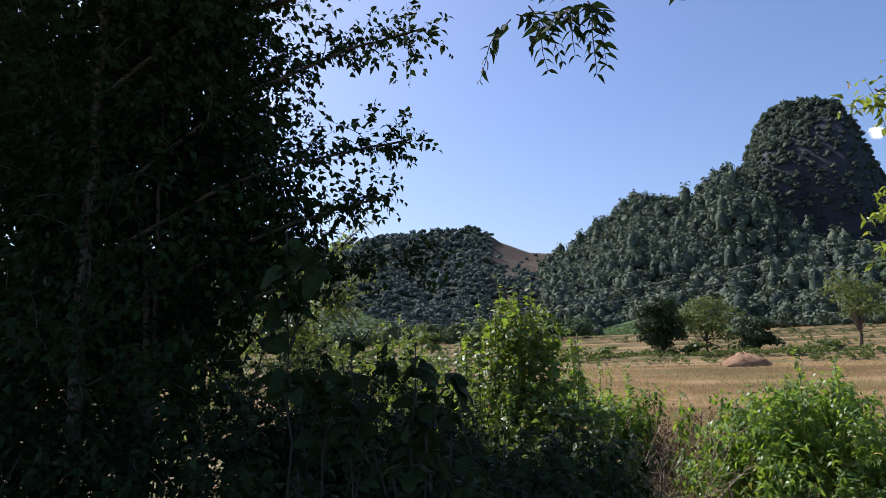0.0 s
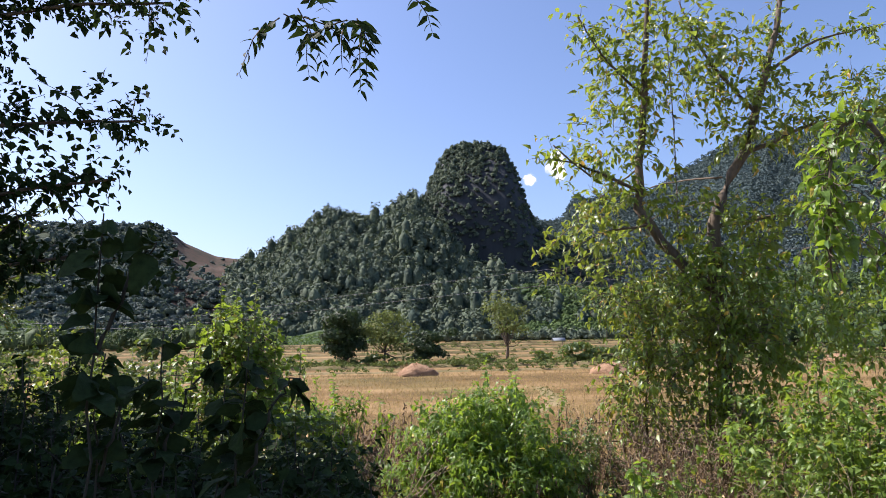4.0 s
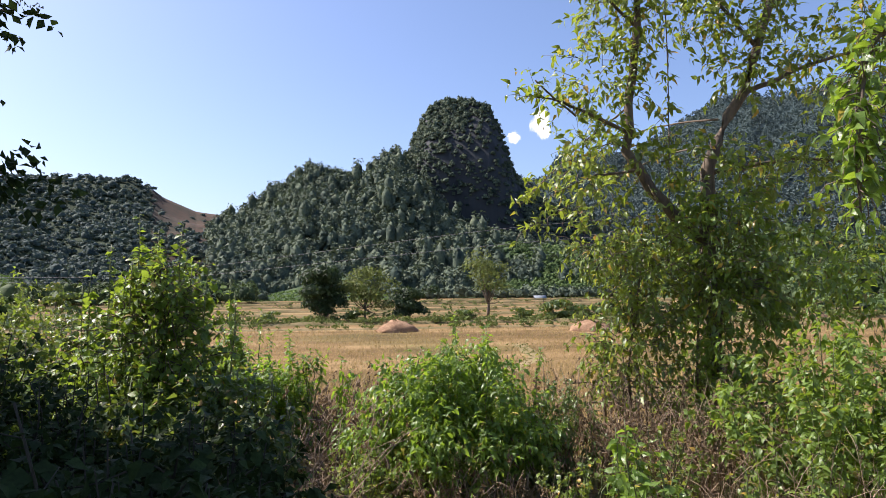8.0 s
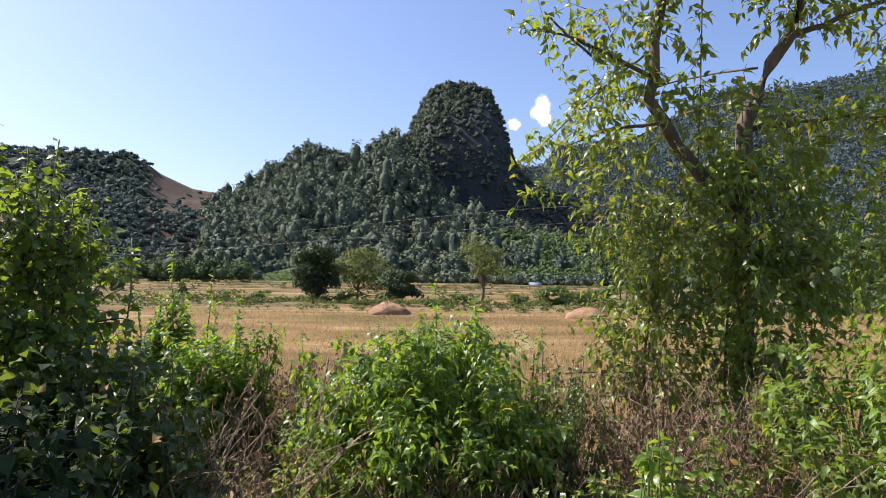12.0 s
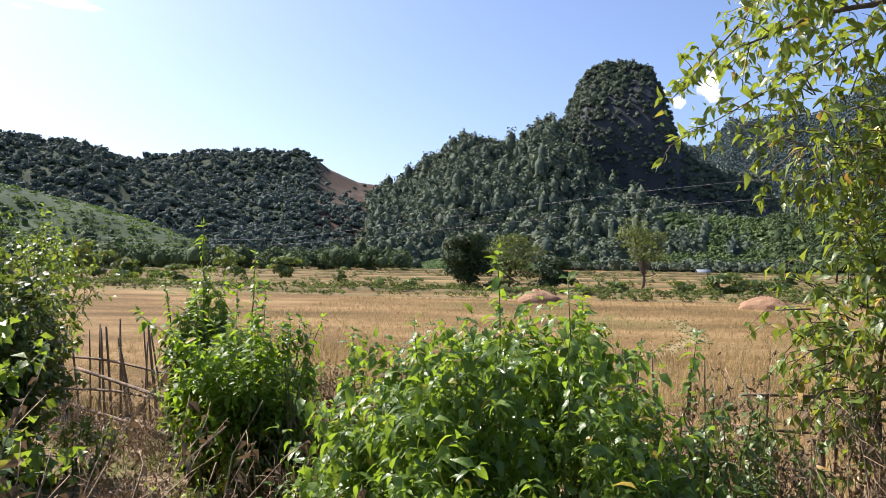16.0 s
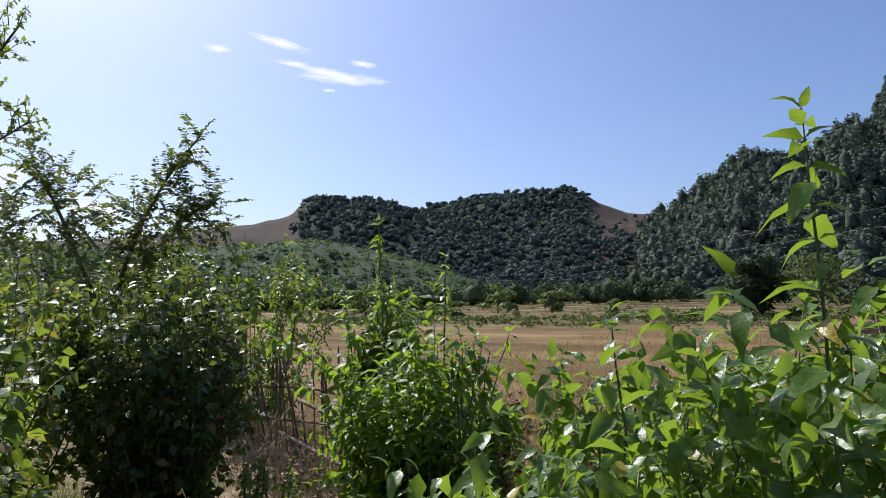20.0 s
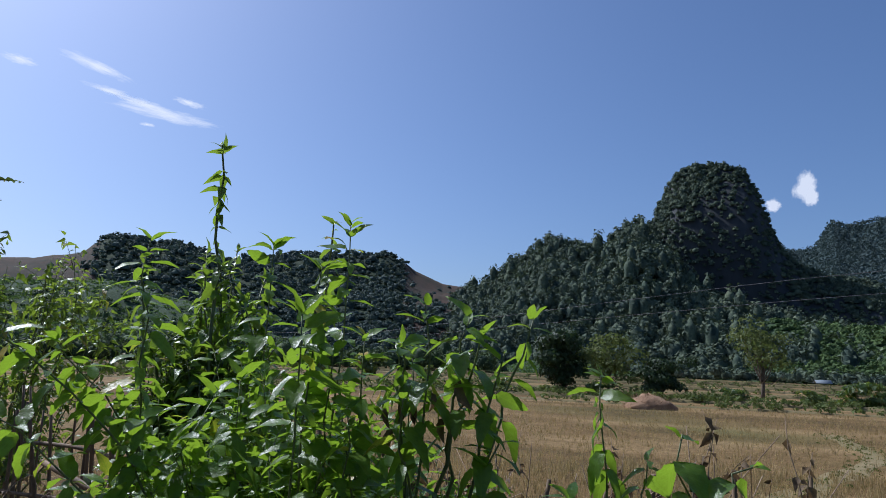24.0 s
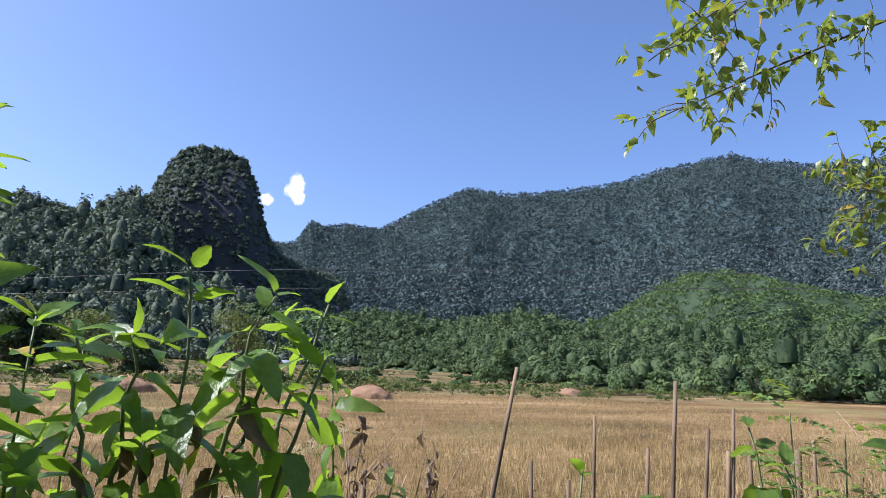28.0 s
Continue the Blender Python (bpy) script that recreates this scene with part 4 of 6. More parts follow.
right_tree = tree("fence_tree", "leaning tree wrapped in creepers with yellowing leaves", 4.5, 9.4,
    [([(4.5, 9.4, 1.0), (4.54, 9.4, 2.3), (4.49, 9.4, 4.2), (4.46, 9.4, 5.27), (5.1, 9.4, 6.16), (5.51, 9.4, 7.4), (5.9, 9.4, 8.8)], 0.14, 0.04, 0.35),
     ([(4.45, 9.4, 4.0), (3.85, 9.4, 4.57), (3.3, 9.35, 5.16), (3.42, 9.3, 6.3), (3.54, 9.3, 7.35), (3.6, 9.2, 8.8)], 0.095, 0.035, 0.5),
     ([(3.4, 9.3, 5.9), (2.9, 10.2, 5.5), (2.25, 11.3, 4.75)], 0.016, 0.004, 0.8),
     ([(3.36, 9.3, 5.5), (2.5, 9.4, 5.95), (1.95, 9.4, 6.05)], 0.03, 0.006, 0.85),
     ([(3.5, 9.3, 5.0), (2.9, 9.5, 4.95), (2.45, 9.5, 4.75)], 0.025, 0.006, 0.85),
     ([(5.05, 9.4, 6.1), (6.2, 9.3, 6.6), (7.6, 9.2, 6.9)], 0.04, 0.01, 0.8),
     ([(4.6, 9.4, 5.0), (5.8, 9.3, 5.2), (7.0, 9.2, 5.1)], 0.035, 0.01, 0.7),
     ([(5.3, 9.4, 6.8), (4.6, 9.4, 7.6), (4.2, 9.4, 8.6)], 0.03, 0.01, 0.8),
     ([(3.48, 9.3, 7.0), (2.9, 9.3, 7.6), (2.5, 9.3, 8.3)], 0.025, 0.008, 0.8),
     ([(5.5, 9.4, 7.4), (6.4, 9.4, 8.0), (7.4, 9.3, 8.2)], 0.03, 0.008, 0.8),
     ([(4.7, 9.5, 5.4), (4.4, 10.6, 5.5), (3.4, 11.1, 4.95), (2.25, 11.3, 4.3)], 0.016, 0.004, 0.55),
     ([(4.8, 9.6, 5.8), (4.4, 10.8, 6.0), (3.5, 11.2, 5.7), (2.8, 11.3, 5.1)], 0.016, 0.004, 0.55),
     ([(3.95, 9.38, 8.4), (3.97, 9.36, 6.5), (3.93, 9.38, 4.4)], 0.009, 0.008, 0.5),
     ([(2.1, 9.42, 6.25), (2.35, 9.4, 6.0), (2.65, 9.38, 5.75)], 0.012, 0.016, 0.0)],
    [((4.0, 9.4, 7.6), (1.7, 0.8, 1.0), 360), ((3.0, 9.3, 6.3), (0.7, 0.4, 0.6), 90), ((3.1, 9.4, 5.1), (0.8, 0.4, 0.5), 80), ((4.6, 9.2, 4.9), (0.7, 0.5, 0.6), 120), ((5.8, 9.2, 4.8), (1.0, 0.5, 0.6), 110), ((6.7, 9.3, 6.7), (1.3, 0.7, 0.8), 200), ((5.0, 9.1, 6.5), (0.6, 0.4, 0.5), 70), ((4.6, 11.0, 4.0), (0.5, 0.3, 0.6), 60)],
    M_LEAF_YEL, 0.138, 0.42, 0.95, 0.23, 0.45, along=20)

creeper = tree("creeper_thicket", "thick tangle of dark green creepers round a trunk", 4.45, 9.15,
    [([(4.6, 9.25, 1.0), (4.4, 9.15, 2.4), (4.62, 9.2, 3.6), (4.4, 9.2, 4.6)], 0.03, 0.012, 0.7), ([(4.2, 9.2, 1.0), (4.1, 9.1, 2.6), (4.3, 9.2, 4.0)], 0.02, 0.01, 0.7)],
    [((4.5, 9.15, 4.0), (0.8, 0.45, 0.75), 230), ((4.6, 9.1, 2.9), (0.75, 0.5, 0.9), 360), ((5.6, 9.1, 3.5), (0.9, 0.5, 0.7), 190), ((4.5, 9.1, 1.8), (0.9, 0.5, 0.7), 260), ((6.6, 9.2, 3.4), (0.9, 0.6, 0.9), 140)],
    M_LEAF, 0.138, 0.4, 0.8, 0.22, 0.5, category="creeper", sag=0.6)
creeper_light = tree("creeper_curtain", "curtain of bright green and browning creepers", 3.1, 9.2,
    [([(3.3, 9.3, 1.0), (3.2, 9.2, 2.4), (3.5, 9.25, 4.0)], 0.02, 0.01, 0.7)],
    [((3.5, 9.1, 3.6), (0.55, 0.4, 0.8), 230), ((3.2, 9.0, 2.6), (0.65, 0.4, 0.8), 240), ((2.8, 9.1, 4.0), (0.4, 0.3, 0.5), 80), ((4.4, 8.7, 3.6), (0.6, 0.25, 0.8), 130)],
    M_LEAF_YEL, 0.11, 0.4, 0.9, 0.24, 0.5, category="creeper", sag=0.6)

droop_branch = tree("drooping_branch", "drooping spray of large bright green leaves", 3.5, 4.6,
    [([(3.9, 4.6, 1.6), (3.8, 4.6, 3.6), (3.5, 4.6, 5.0), (3.1, 4.6, 5.1), (2.9, 4.55, 4.4), (2.86, 4.5, 3.8)], 0.03, 0.006, 0.5)],
    [((3.0, 4.6, 4.5), (0.15, 0.2, 0.4), 16), ((3.3, 4.6, 4.4), (0.3, 0.25, 0.6), 50), ((3.8, 4.7, 4.4), (0.5, 0.3, 0.9), 60)],
    M_LEAF_BIG, 0.12, 0.3, 0.9, 0.26, 0.5, category="tree", sag=0.9, along=30)

side_tree = tree("slender_tree", "slender tree with small pale leaves beside the fence", -8.2, 8.4,
    [([(-8.2, 8.4, 1.3), (-7.6, 8.5, 2.8), (-6.4, 8.7, 4.0), (-4.9, 8.9, 5.2)], 0.05, 0.008, 0.6),
     ([(-7.4, 8.5, 3.0), (-6.6, 8.6, 4.5), (-6.0, 8.7, 5.8)], 0.03, 0.006, 0.7), ([(-6.6, 8.6, 3.8), (-5.6, 8.9, 4.2), (-4.9, 9.0, 4.4)], 0.02, 0.005, 0.7)],
    [((-5.7, 8.8, 4.9), (0.8, 0.4, 0.7), 46)], M_LEAF, 0.055, 0.4, 0.9, 0.34, 0.2, along=26)

feather_tree = tree("feathery_tree", "tree with feathery compound leaves behind the fence", -11, 13.6,
    [([(-11, 13.6, 0.0), (-10.8, 13.5, 2.0), (-10.2, 13.3, 3.4), (-9.4, 13.1, 4.4), (-7.75, 13.0, 5.5)], 0.09, 0.01, 0.55),
     ([(-10.8, 13.5, 2.2), (-11.8, 13.2, 4.4), (-12.9, 13.0, 6.1)], 0.06, 0.01, 0.6), ([(-11, 13.6, 2.0), (-14, 13.2, 4.4), (-17.5, 13.0, 6.2)], 0.06, 0.01, 0.6), ([(-10.0, 13.3, 3.2), (-8.6, 13.2, 4.2), (-7.4, 13.1, 4.5)], 0.04, 0.01, 0.7)],
    [((-8.8, 13.2, 4.2), (1.3, 0.6, 0.6), 110), ((-12.5, 13.2, 4.8), (1.8, 0.8, 0.9), 150), ((-16.5, 13.2, 5.0), (2.5, 0.8, 1.0), 130), ((-10.5, 13.4, 3.0), (2.6, 0.8, 0.9), 150)],
    M_LEAF_MID, 0.12, 0.6, 0.9, 0.28, 0.2, feathered=True, along=16)

leaning_row = [(-7.2, 13.6, 3.2), (-9.2, 14.0, 3.4), (-12.0, 13.4, 3.6), (-15.5, 13.0, 3.8)]
for gx, gy, gh in leaning_row:
    shrub("hedge_shrub", "dull olive hedge shrub behind the bamboo fence", gx, gy, 1.2, gh, 30, 0.13, M_LEAF, 0.9, twigs=9, bare=0.05, wide=0.22, droop=0.5, group="hedge behind the fence", dome=0.3)

def peak(*tips):
    """Stems rising from one foot to the tips given."""
    return [[(x * 0.8 - 0.42, 6.25, 1.5), (x - 0.08, y + 0.1, 0.45 * z + 0.8), (x, y, z)] for x, y, z in tips]


# Thicket's lower leaves get the darker colour in place of shade.
shrub("lime_shrub", "lower dense part of a green thicket on the bank, shade put into its leaf colour", -1.55, 5.7, 0.75, 1.5, 80, 0.075, M_LEAF_MID, 1.1, twigs=8, bare=0.04, dome=0.3, dry=500)
shrub("lime_shrub", "drab edge of a thicket with browning leaves and bare twigs", -1.0, 5.75, 0.42, 1.5, 50, 0.072, M_LEAF_MID, 1.0, twigs=7, bare=0.1, dome=0.3, dry=500)
lime = shrub("lime_shrub", "leafy bright green shrub with upright shoots on the bank", -2.25, 6.35, 1.15, 1.75, 110, 0.075, M_LEAF, 1.1, twigs=9, bare=0.1, dome=0.3,
    extra=peak((-1.91, 6.1, 4.02), (-1.6, 6.1, 3.95), (-2.12, 6.1, 3.78), (-1.72, 6.15, 3.76), (-1.4, 6.1, 3.58), (-1.93, 6.0, 3.66), (-2.4, 6.3, 3.5), (-1.75, 6.0, 3.5), (-2.05, 6.2, 3.55), (-1.55, 6.2, 3.6), (-1.85, 6.3, 3.8), (-1.2, 6.2, 3.4), (-2.3, 6.2, 3.6), (-2.0, 6.3, 3.7), (-1.65, 6.3, 3.55), (-1.8, 6.2, 3.9)), parts=200)
tree("lime_sapling", "leafy sapling with a cone of bright green leaves", -1.85, 6.3,
    [([(-1.85, 6.3, 1.5), (-1.82, 6.3, 2.6), (-1.8, 6.25, 3.6)], 0.02, 0.006, 0.6)],
    [((-1.75, 6.2, 3.4), (0.26, 0.25, 0.36), 90), ((-1.8, 6.2, 3.05), (0.5, 0.35, 0.35), 150), ((-1.85, 6.2, 2.6), (0.8, 0.45, 0.4), 190)], M_LEAF, 0.072, 0.26, 1.0, 0.36, 0.3, category="sapling")
front = shrub("front_shrub", "dense broad-leaved green shrub in full sun", 0.75, 8.0, 1.06, 1.75, 130, 0.1, M_LEAF_BIG, 1.3, twigs=9, bare=0.48, wide=0.24, droop=0.45, sag=0.5, thick=0.007, dome=0.62, dry=500, paired=True, spin=0.4,
    extra=[[(0.7, 7.5, 1.2), (0.72, 7.4, 2.3), (0.7, 7.38, 3.16)], [(1.1, 8.3, 1.2), (1.15, 8.4, 2.2), (1.17, 8.45, 2.95)], [(1.0, 7.6, 1.2), (1.02, 7.4, 2.2), (1.02, 7.32, 3.03)], [(0.4, 7.7, 1.2), (0.3, 7.7, 2.2), (0.25, 7.7, 2.8)], [(1.5, 7.9, 1.2), (1.6, 7.8, 2.2), (1.65, 7.7, 2.75)]], parts=290)
shrub("front_shrub", "green shrub with narrow and browning leaves beside a larger one", 1.95, 8.2, 0.62, 1.35, 44, 0.086, M_LEAF_MID, 0.9, twigs=6, wide=0.21, droop=0.5, dry=520, parts=90, paired=True)
# Separate body in darker leaves imitates shade below the lit top.
shrub("tall_shrub", "dense lower body of a narrow shrub, shade put into its leaf colour", -2.05, 10.0, 0.34, 1.6, 60, 0.08, M_LEAF_MID, 1.2, twigs=9, bare=0.08, dome=0.2, wide=0.24, droop=0.5, dry=240)
bush_a = shrub("tall_shrub", "tall narrow shrub with pale green leaves over a shade-coloured base", -2.05, 10.0, 0.31, 2.0, 54, 0.098, M_LEAF_BIG, 1.3, twigs=9, bare=0.55, dome=0.3, wide=0.22, droop=0.4, paired=True, spin=0.4,
    extra=[[(-2.0, 9.9, 1.2), (-2.0, 9.9, 2.6), (-2.03, 9.88, 3.42)], [(-1.75, 10.2, 1.2), (-1.7, 10.2, 2.4), (-1.66, 10.2, 3.15)], [(-2.2, 10.0, 1.2), (-2.35, 10.0, 2.3), (-2.45, 10.0, 2.95)]], parts=240, dry=160)
near_bush = shrub("leafy_shrub", "cluster of upright shoots with large translucent leaves", -1.42, 9.45, 0.52, 1.55, 84, 0.102, M_LEAF_YOUNG, 1.45, twigs=9, wide=0.2, droop=0.4, sag=0.4, dome=0.25, parts=300, dry=160, thick=0.0048, bare=0.34, paired=True, fine=True, spin=0.35,
    extra=[[(-1.35, 9.3, 1.1), (-1.55, 9.0, 2.35), (-1.85, 8.62, 2.72)], [(-1.3, 9.3, 1.1), (-1.5, 9.0, 2.1), (-1.75, 8.75, 2.45)], [(-1.4, 9.3, 1.1), (-1.6, 9.1, 2.3), (-1.8, 8.95, 2.6)], [(-1.2, 9.3, 1.1), (-1.18, 9.22, 2.2), (-1.15, 9.18, 2.93)], [(-1.45, 9.3, 1.1), (-1.42, 9.25, 2.2), (-1.38, 9.22, 2.9)], [(-1.6, 9.1, 1.1), (-1.62, 9.05, 2.2), (-1.62, 9.0, 2.86)], [(-1.2, 9.0, 1.1), (-1.16, 8.98, 2.2), (-1.12, 8.95, 2.78)], [(-1.2, 9.05, 1.1), (-1.14, 9.0, 2.1), (-1.08, 8.97, 2.6)], [(-1.15, 9.0, 1.1), (-1.06, 8.95, 2.0), (-1.02, 8.93, 2.48)], [(-1.1, 9.1, 1.1), (-1.06, 9.05, 2.1), (-1.03, 9.02, 2.62)], [(-1.2, 9.0, 1.1), (-1.13, 8.9, 2.1), (-1.1, 8.84, 2.66)], [(-1.05, 9.3, 1.1), (-1.0, 9.25, 2.1), (-0.98, 9.22, 2.6)]])
shrub("leafy_shrub", "low drab growth with dead leaves under taller shoots", -1.05, 9.3, 0.36, 0.9, 40, 0.085, M_LEAF_MID, 1.0, twigs=7, wide=0.2, droop=0.4, sag=0.4, bare=0.25, dome=0.3, parts=60, dry=160, thick=0.006, paired=True, fine=True)
shoot_m = shrub("leafy_shoot", "branching shoot with large leaves and withered brown ones", -0.88, 9.1, 0.16, 1.3, 8, 0.1, M_LEAF_YOUNG, 1.35, twigs=4, wide=0.2, droop=0.5, sag=0.5, bare=0.6, parts=130, dry=14, thick=0.006, paired=True, fine=True, spin=0.35,
    extra=[[(-0.88, 9.08, 1.15), (-0.9, 9.02, 2.0), (-0.88, 8.98, 2.70)], [(-0.9, 9.06, 1.7), (-0.83, 9.02, 2.4), (-0.79, 8.97, 2.66)], [(-0.9, 9.06, 1.7), (-0.93, 9.02, 2.4), (-0.93, 8.98, 2.6)], [(-0.9, 9.06, 1.7), (-0.78, 9.0, 2.3), (-0.72, 8.97, 2.6)], [(-0.88, 9.06, 1.9), (-0.76, 9.08, 2.4), (-0.66, 9.1, 2.68)], [(-0.88, 9.06, 2.0), (-0.96, 9.1, 2.4), (-0.99, 9.12, 2.62)], [(-0.9, 9.04, 2.1), (-0.82, 9.0, 2.45), (-0.76, 8.98, 2.62)], [(-0.88, 9.06, 1.8), (-0.8, 9.0, 2.2), (-0.72, 8.96, 2.42)], [(-0.9, 9.1, 1.6), (-1.0, 9.05, 2.1), (-1.06, 9.0, 2.38)], [(-0.9, 9.1, 1.6), (-0.9, 9.0, 2.15), (-0.92, 8.95, 2.5)]])
hp = np.array([(-0.93, 8.98, 2.50), (-0.86, 8.97, 2.52), (-0.83, 8.98, 2.47), (-0.95, 9.0, 2.44), (-0.80, 8.97, 2.55), (-0.90, 9.0, 2.49), (-0.97, 9.0, 2.48)]) - np.array(shoot_m.location)
for k in range(len(hp)):
    piece("withered_leaf", *leaf_cloud(hp[k:k + 1], [(rng.normal(0, 0.15), rng.normal(0, 0.15), -1.0)], [rng.uniform(0.045, 0.075)], fine_leaf(0.25, 1.6, 0.16), 1.0), M_LEAF_DRY, shoot_m, "curled brown withered leaf")
shoot_c = shrub("drooping_shoot", "slender shoot with drooping folded leaves", -0.52, 9.42, 0.07, 1.1, 3, 0.105, M_LEAF_YOUNG, 1.6, twigs=3, wide=0.2, droop=0.8, bare=0.5, parts=60, dry=4, thick=0.006, paired=True, fine=True,
    extra=[[(-0.5, 9.44, 1.15), (-0.5, 9.44, 2.0), (-0.53, 9.44, 2.56)], [(-0.5, 9.44, 1.6), (-0.44, 9.4, 2.1), (-0.42, 9.4, 2.35)], [(-0.5, 9.44, 1.5), (-0.58, 9.4, 2.0), (-0.6, 9.4, 2.25)]])
shrub("curled_shoot", "thick stem with a curled pale bud and one broad leaf", -0.42, 8.85, 0.03, 0.9, 1, 0.085, M_LEAF_YOUNG, 0.8, twigs=1, wide=0.3, droop=0.4, bare=0.86, parts=14, thick=0.005, paired=True, fine=True,
    extra=[[(-0.42, 8.85, 1.2), (-0.40, 8.85, 2.1), (-0.37, 8.85, 2.47)], [(-0.42, 8.85, 2.2), (-0.34, 8.85, 2.36), (-0.28, 8.85, 2.42)]])
shrub("curled_shoot", "young shoot with pointed leaves beside fence stakes", -0.05, 8.85, 0.03, 0.9, 1, 0.07, M_LEAF_BIG, 0.8, twigs=1, wide=0.26, droop=0.4, bare=0.86, parts=14, thick=0.005, paired=True, fine=True,
    extra=[[(-0.06, 8.85, 1.2), (-0.05, 8.85, 2.2), (-0.03, 8.85, 2.52)], [(-0.05, 8.85, 2.2), (0.0, 8.85, 2.36), (0.03, 8.85, 2.44)]])
feathery = base("seedling_shrub", 0.95, 9.35, float(ground_z(0.95, 9.35)), "small shrub with fine feathery leaves by the fence", "shrub")
for fx, fy, fz in ((-0.25, -0.05, 1.25), (-0.1, 0.05, 1.42), (0.08, 0.0, 1.36), (0.25, 0.05, 1.25), (0.12, -0.1, 1.15), (0.38, 0.0, 1.4)):
    st = bezier([(0.1 * fx, 0, -0.05), (0.7 * fx, fy, 0.6 * fz), (fx, fy, fz)], 10)
    piece("stem", *tubes([(st, np.linspace(0.006, 0.002, 10))], 5), M_STEM, feathery)
    fr = [grow(st[k], [rng.normal(0, 1), rng.normal(0, 1), 0.5], 0.2, 5, 0.1, 0, 0.3) for k in range(4, 10) for _ in range(2)]
    for one in fr:
        piece("frond", *leaf_cloud(*fronds([one], 0.042, 0.02), leaf_shape(0.2, 0.2, 0.24), 0.3), M_LEAF, feathery)
left_bush = shrub("vine_shrub", "rounded dark shrub overgrown with yellowing creepers", -3.75, 9.35, 0.72, 2.15, 90, 0.082, M_LEAF_MID, 1.1, twigs=9, bare=0.04, dome=0.3, parts=160, dry=300)
shrub("vine_shrub", "creepers with yellow-green leaves spilling over a bush", -4.5, 8.3, 1.0, 2.2, 60, 0.09, M_LEAF_YEL, 1.0, twigs=8, bare=0.06, dome=0.3)
right_bush = shrub("bank_shrub", "bright green shrub with drooping leaves over dry brush", 4.5, 6.8, 1.35, 2.0, 90, 0.095, M_LEAF, 1.0, twigs=8, wide=0.28, droop=0.5, bare=0.15, dome=0.45, parts=140, dry=500)
shrub("bank_shrub", "leafy young shrub on the bank", 1.85, 5.6, 0.3, 1.2, 16, 0.11, M_LEAF_BIG, 0.9, twigs=4, wide=0.27, droop=0.4, parts=70)
shrub("bank_shrub", "bright green leafy shrub by the path", 5.6, 4.6, 1.2, 1.8, 60, 0.095, M_LEAF, 1.0, twigs=8, wide=0.28, droop=0.5)

# undergrowth beside the path, its shade put into leaf and stem colour
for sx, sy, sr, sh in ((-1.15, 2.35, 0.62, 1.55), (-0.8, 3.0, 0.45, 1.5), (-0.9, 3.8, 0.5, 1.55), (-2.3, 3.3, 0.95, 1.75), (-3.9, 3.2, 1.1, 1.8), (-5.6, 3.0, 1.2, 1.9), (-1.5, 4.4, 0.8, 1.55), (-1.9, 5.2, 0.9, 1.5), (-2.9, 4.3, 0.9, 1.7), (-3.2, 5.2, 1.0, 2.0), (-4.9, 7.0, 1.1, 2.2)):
    shrub("shade_shrub", "leafy undergrowth, tree shade put into its dark leaf colour", sx, sy, sr, sh, 48, 0.07, M_LEAF_SHADE, 1.0, twigs=8, bare=0.05, dome=0.3, stem_mat=M_SHADESTEM, group="undergrowth under the tree")
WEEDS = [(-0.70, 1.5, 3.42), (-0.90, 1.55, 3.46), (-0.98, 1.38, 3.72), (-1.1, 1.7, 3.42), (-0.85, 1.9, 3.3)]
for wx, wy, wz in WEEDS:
    shrub("path_weed", "broad-leaved weed, deep shade put into its leaf colour", wx, wy, 0.05, wz - 2.1, 1, 0.072, M_LEAF_SHADE, 0.45, twigs=2, wide=0.34, droop=0.5, bare=0.7, parts=22, fine=True, thick=0.005, stem_mat=M_SHADESTEM, spin=0.8, group="weeds by the path",
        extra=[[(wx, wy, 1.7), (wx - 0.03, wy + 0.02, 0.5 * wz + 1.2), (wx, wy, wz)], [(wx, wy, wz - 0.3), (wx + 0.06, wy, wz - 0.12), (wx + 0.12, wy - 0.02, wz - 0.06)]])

# ---- dry stalks and brushwood ----
def brush(name, label, x, y, rx, ry, h, n, mat, leaves=0, lay=0.5):
    z0 = float(ground_z(x, y)) - 0.03
    ob = base(name, x, y, z0, label, "brushwood")
    lines, at, way, size = [], [], [], []
    for k in range(n):
        p = np.array([rng.uniform(-rx, rx), rng.uniform(-ry, ry), 0.0])
        d = np.array([rng.normal(0, lay), rng.normal(0, lay), 1.0])
        ln = grow(p, d, h * rng.uniform(0.5, 1.2), 7, 0.14, 0, 0.35 * lay)
        lines.append((ln, np.linspace(0.006, 0.002, 8)))
        for j in range(3):
            q = ln[rng.integers(2, 7)]
            tw = grow(q, d + rng.normal(0, 0.8, 3), h * rng.uniform(0.12, 0.35), 4, 0.2)
            lines.append((tw, np.linspace(0.003, 0.0015, 5)))
            if leaves:
                add_leaves(tw, 0.1, 0.05, leaves, at, way, size)
    for line in lines[:40:4]:
        piece("stalk", *tubes([line], 5), mat, ob)
    tagged(piece("brushwork", *tubes([l for i, l in enumerate(lines) if i >= 40 or i % 4], 3), mat, ob), kind="stuff")
    if leaves:
        piece("withered_foliage", *leaf_cloud(np.concatenate(at), unit(np.concatenate(way) + [0, 0, -0.8]), np.concatenate(size), small_leaf(0.5, 0.7, 0.25), 1.0), M_LEAF_DRY, ob)


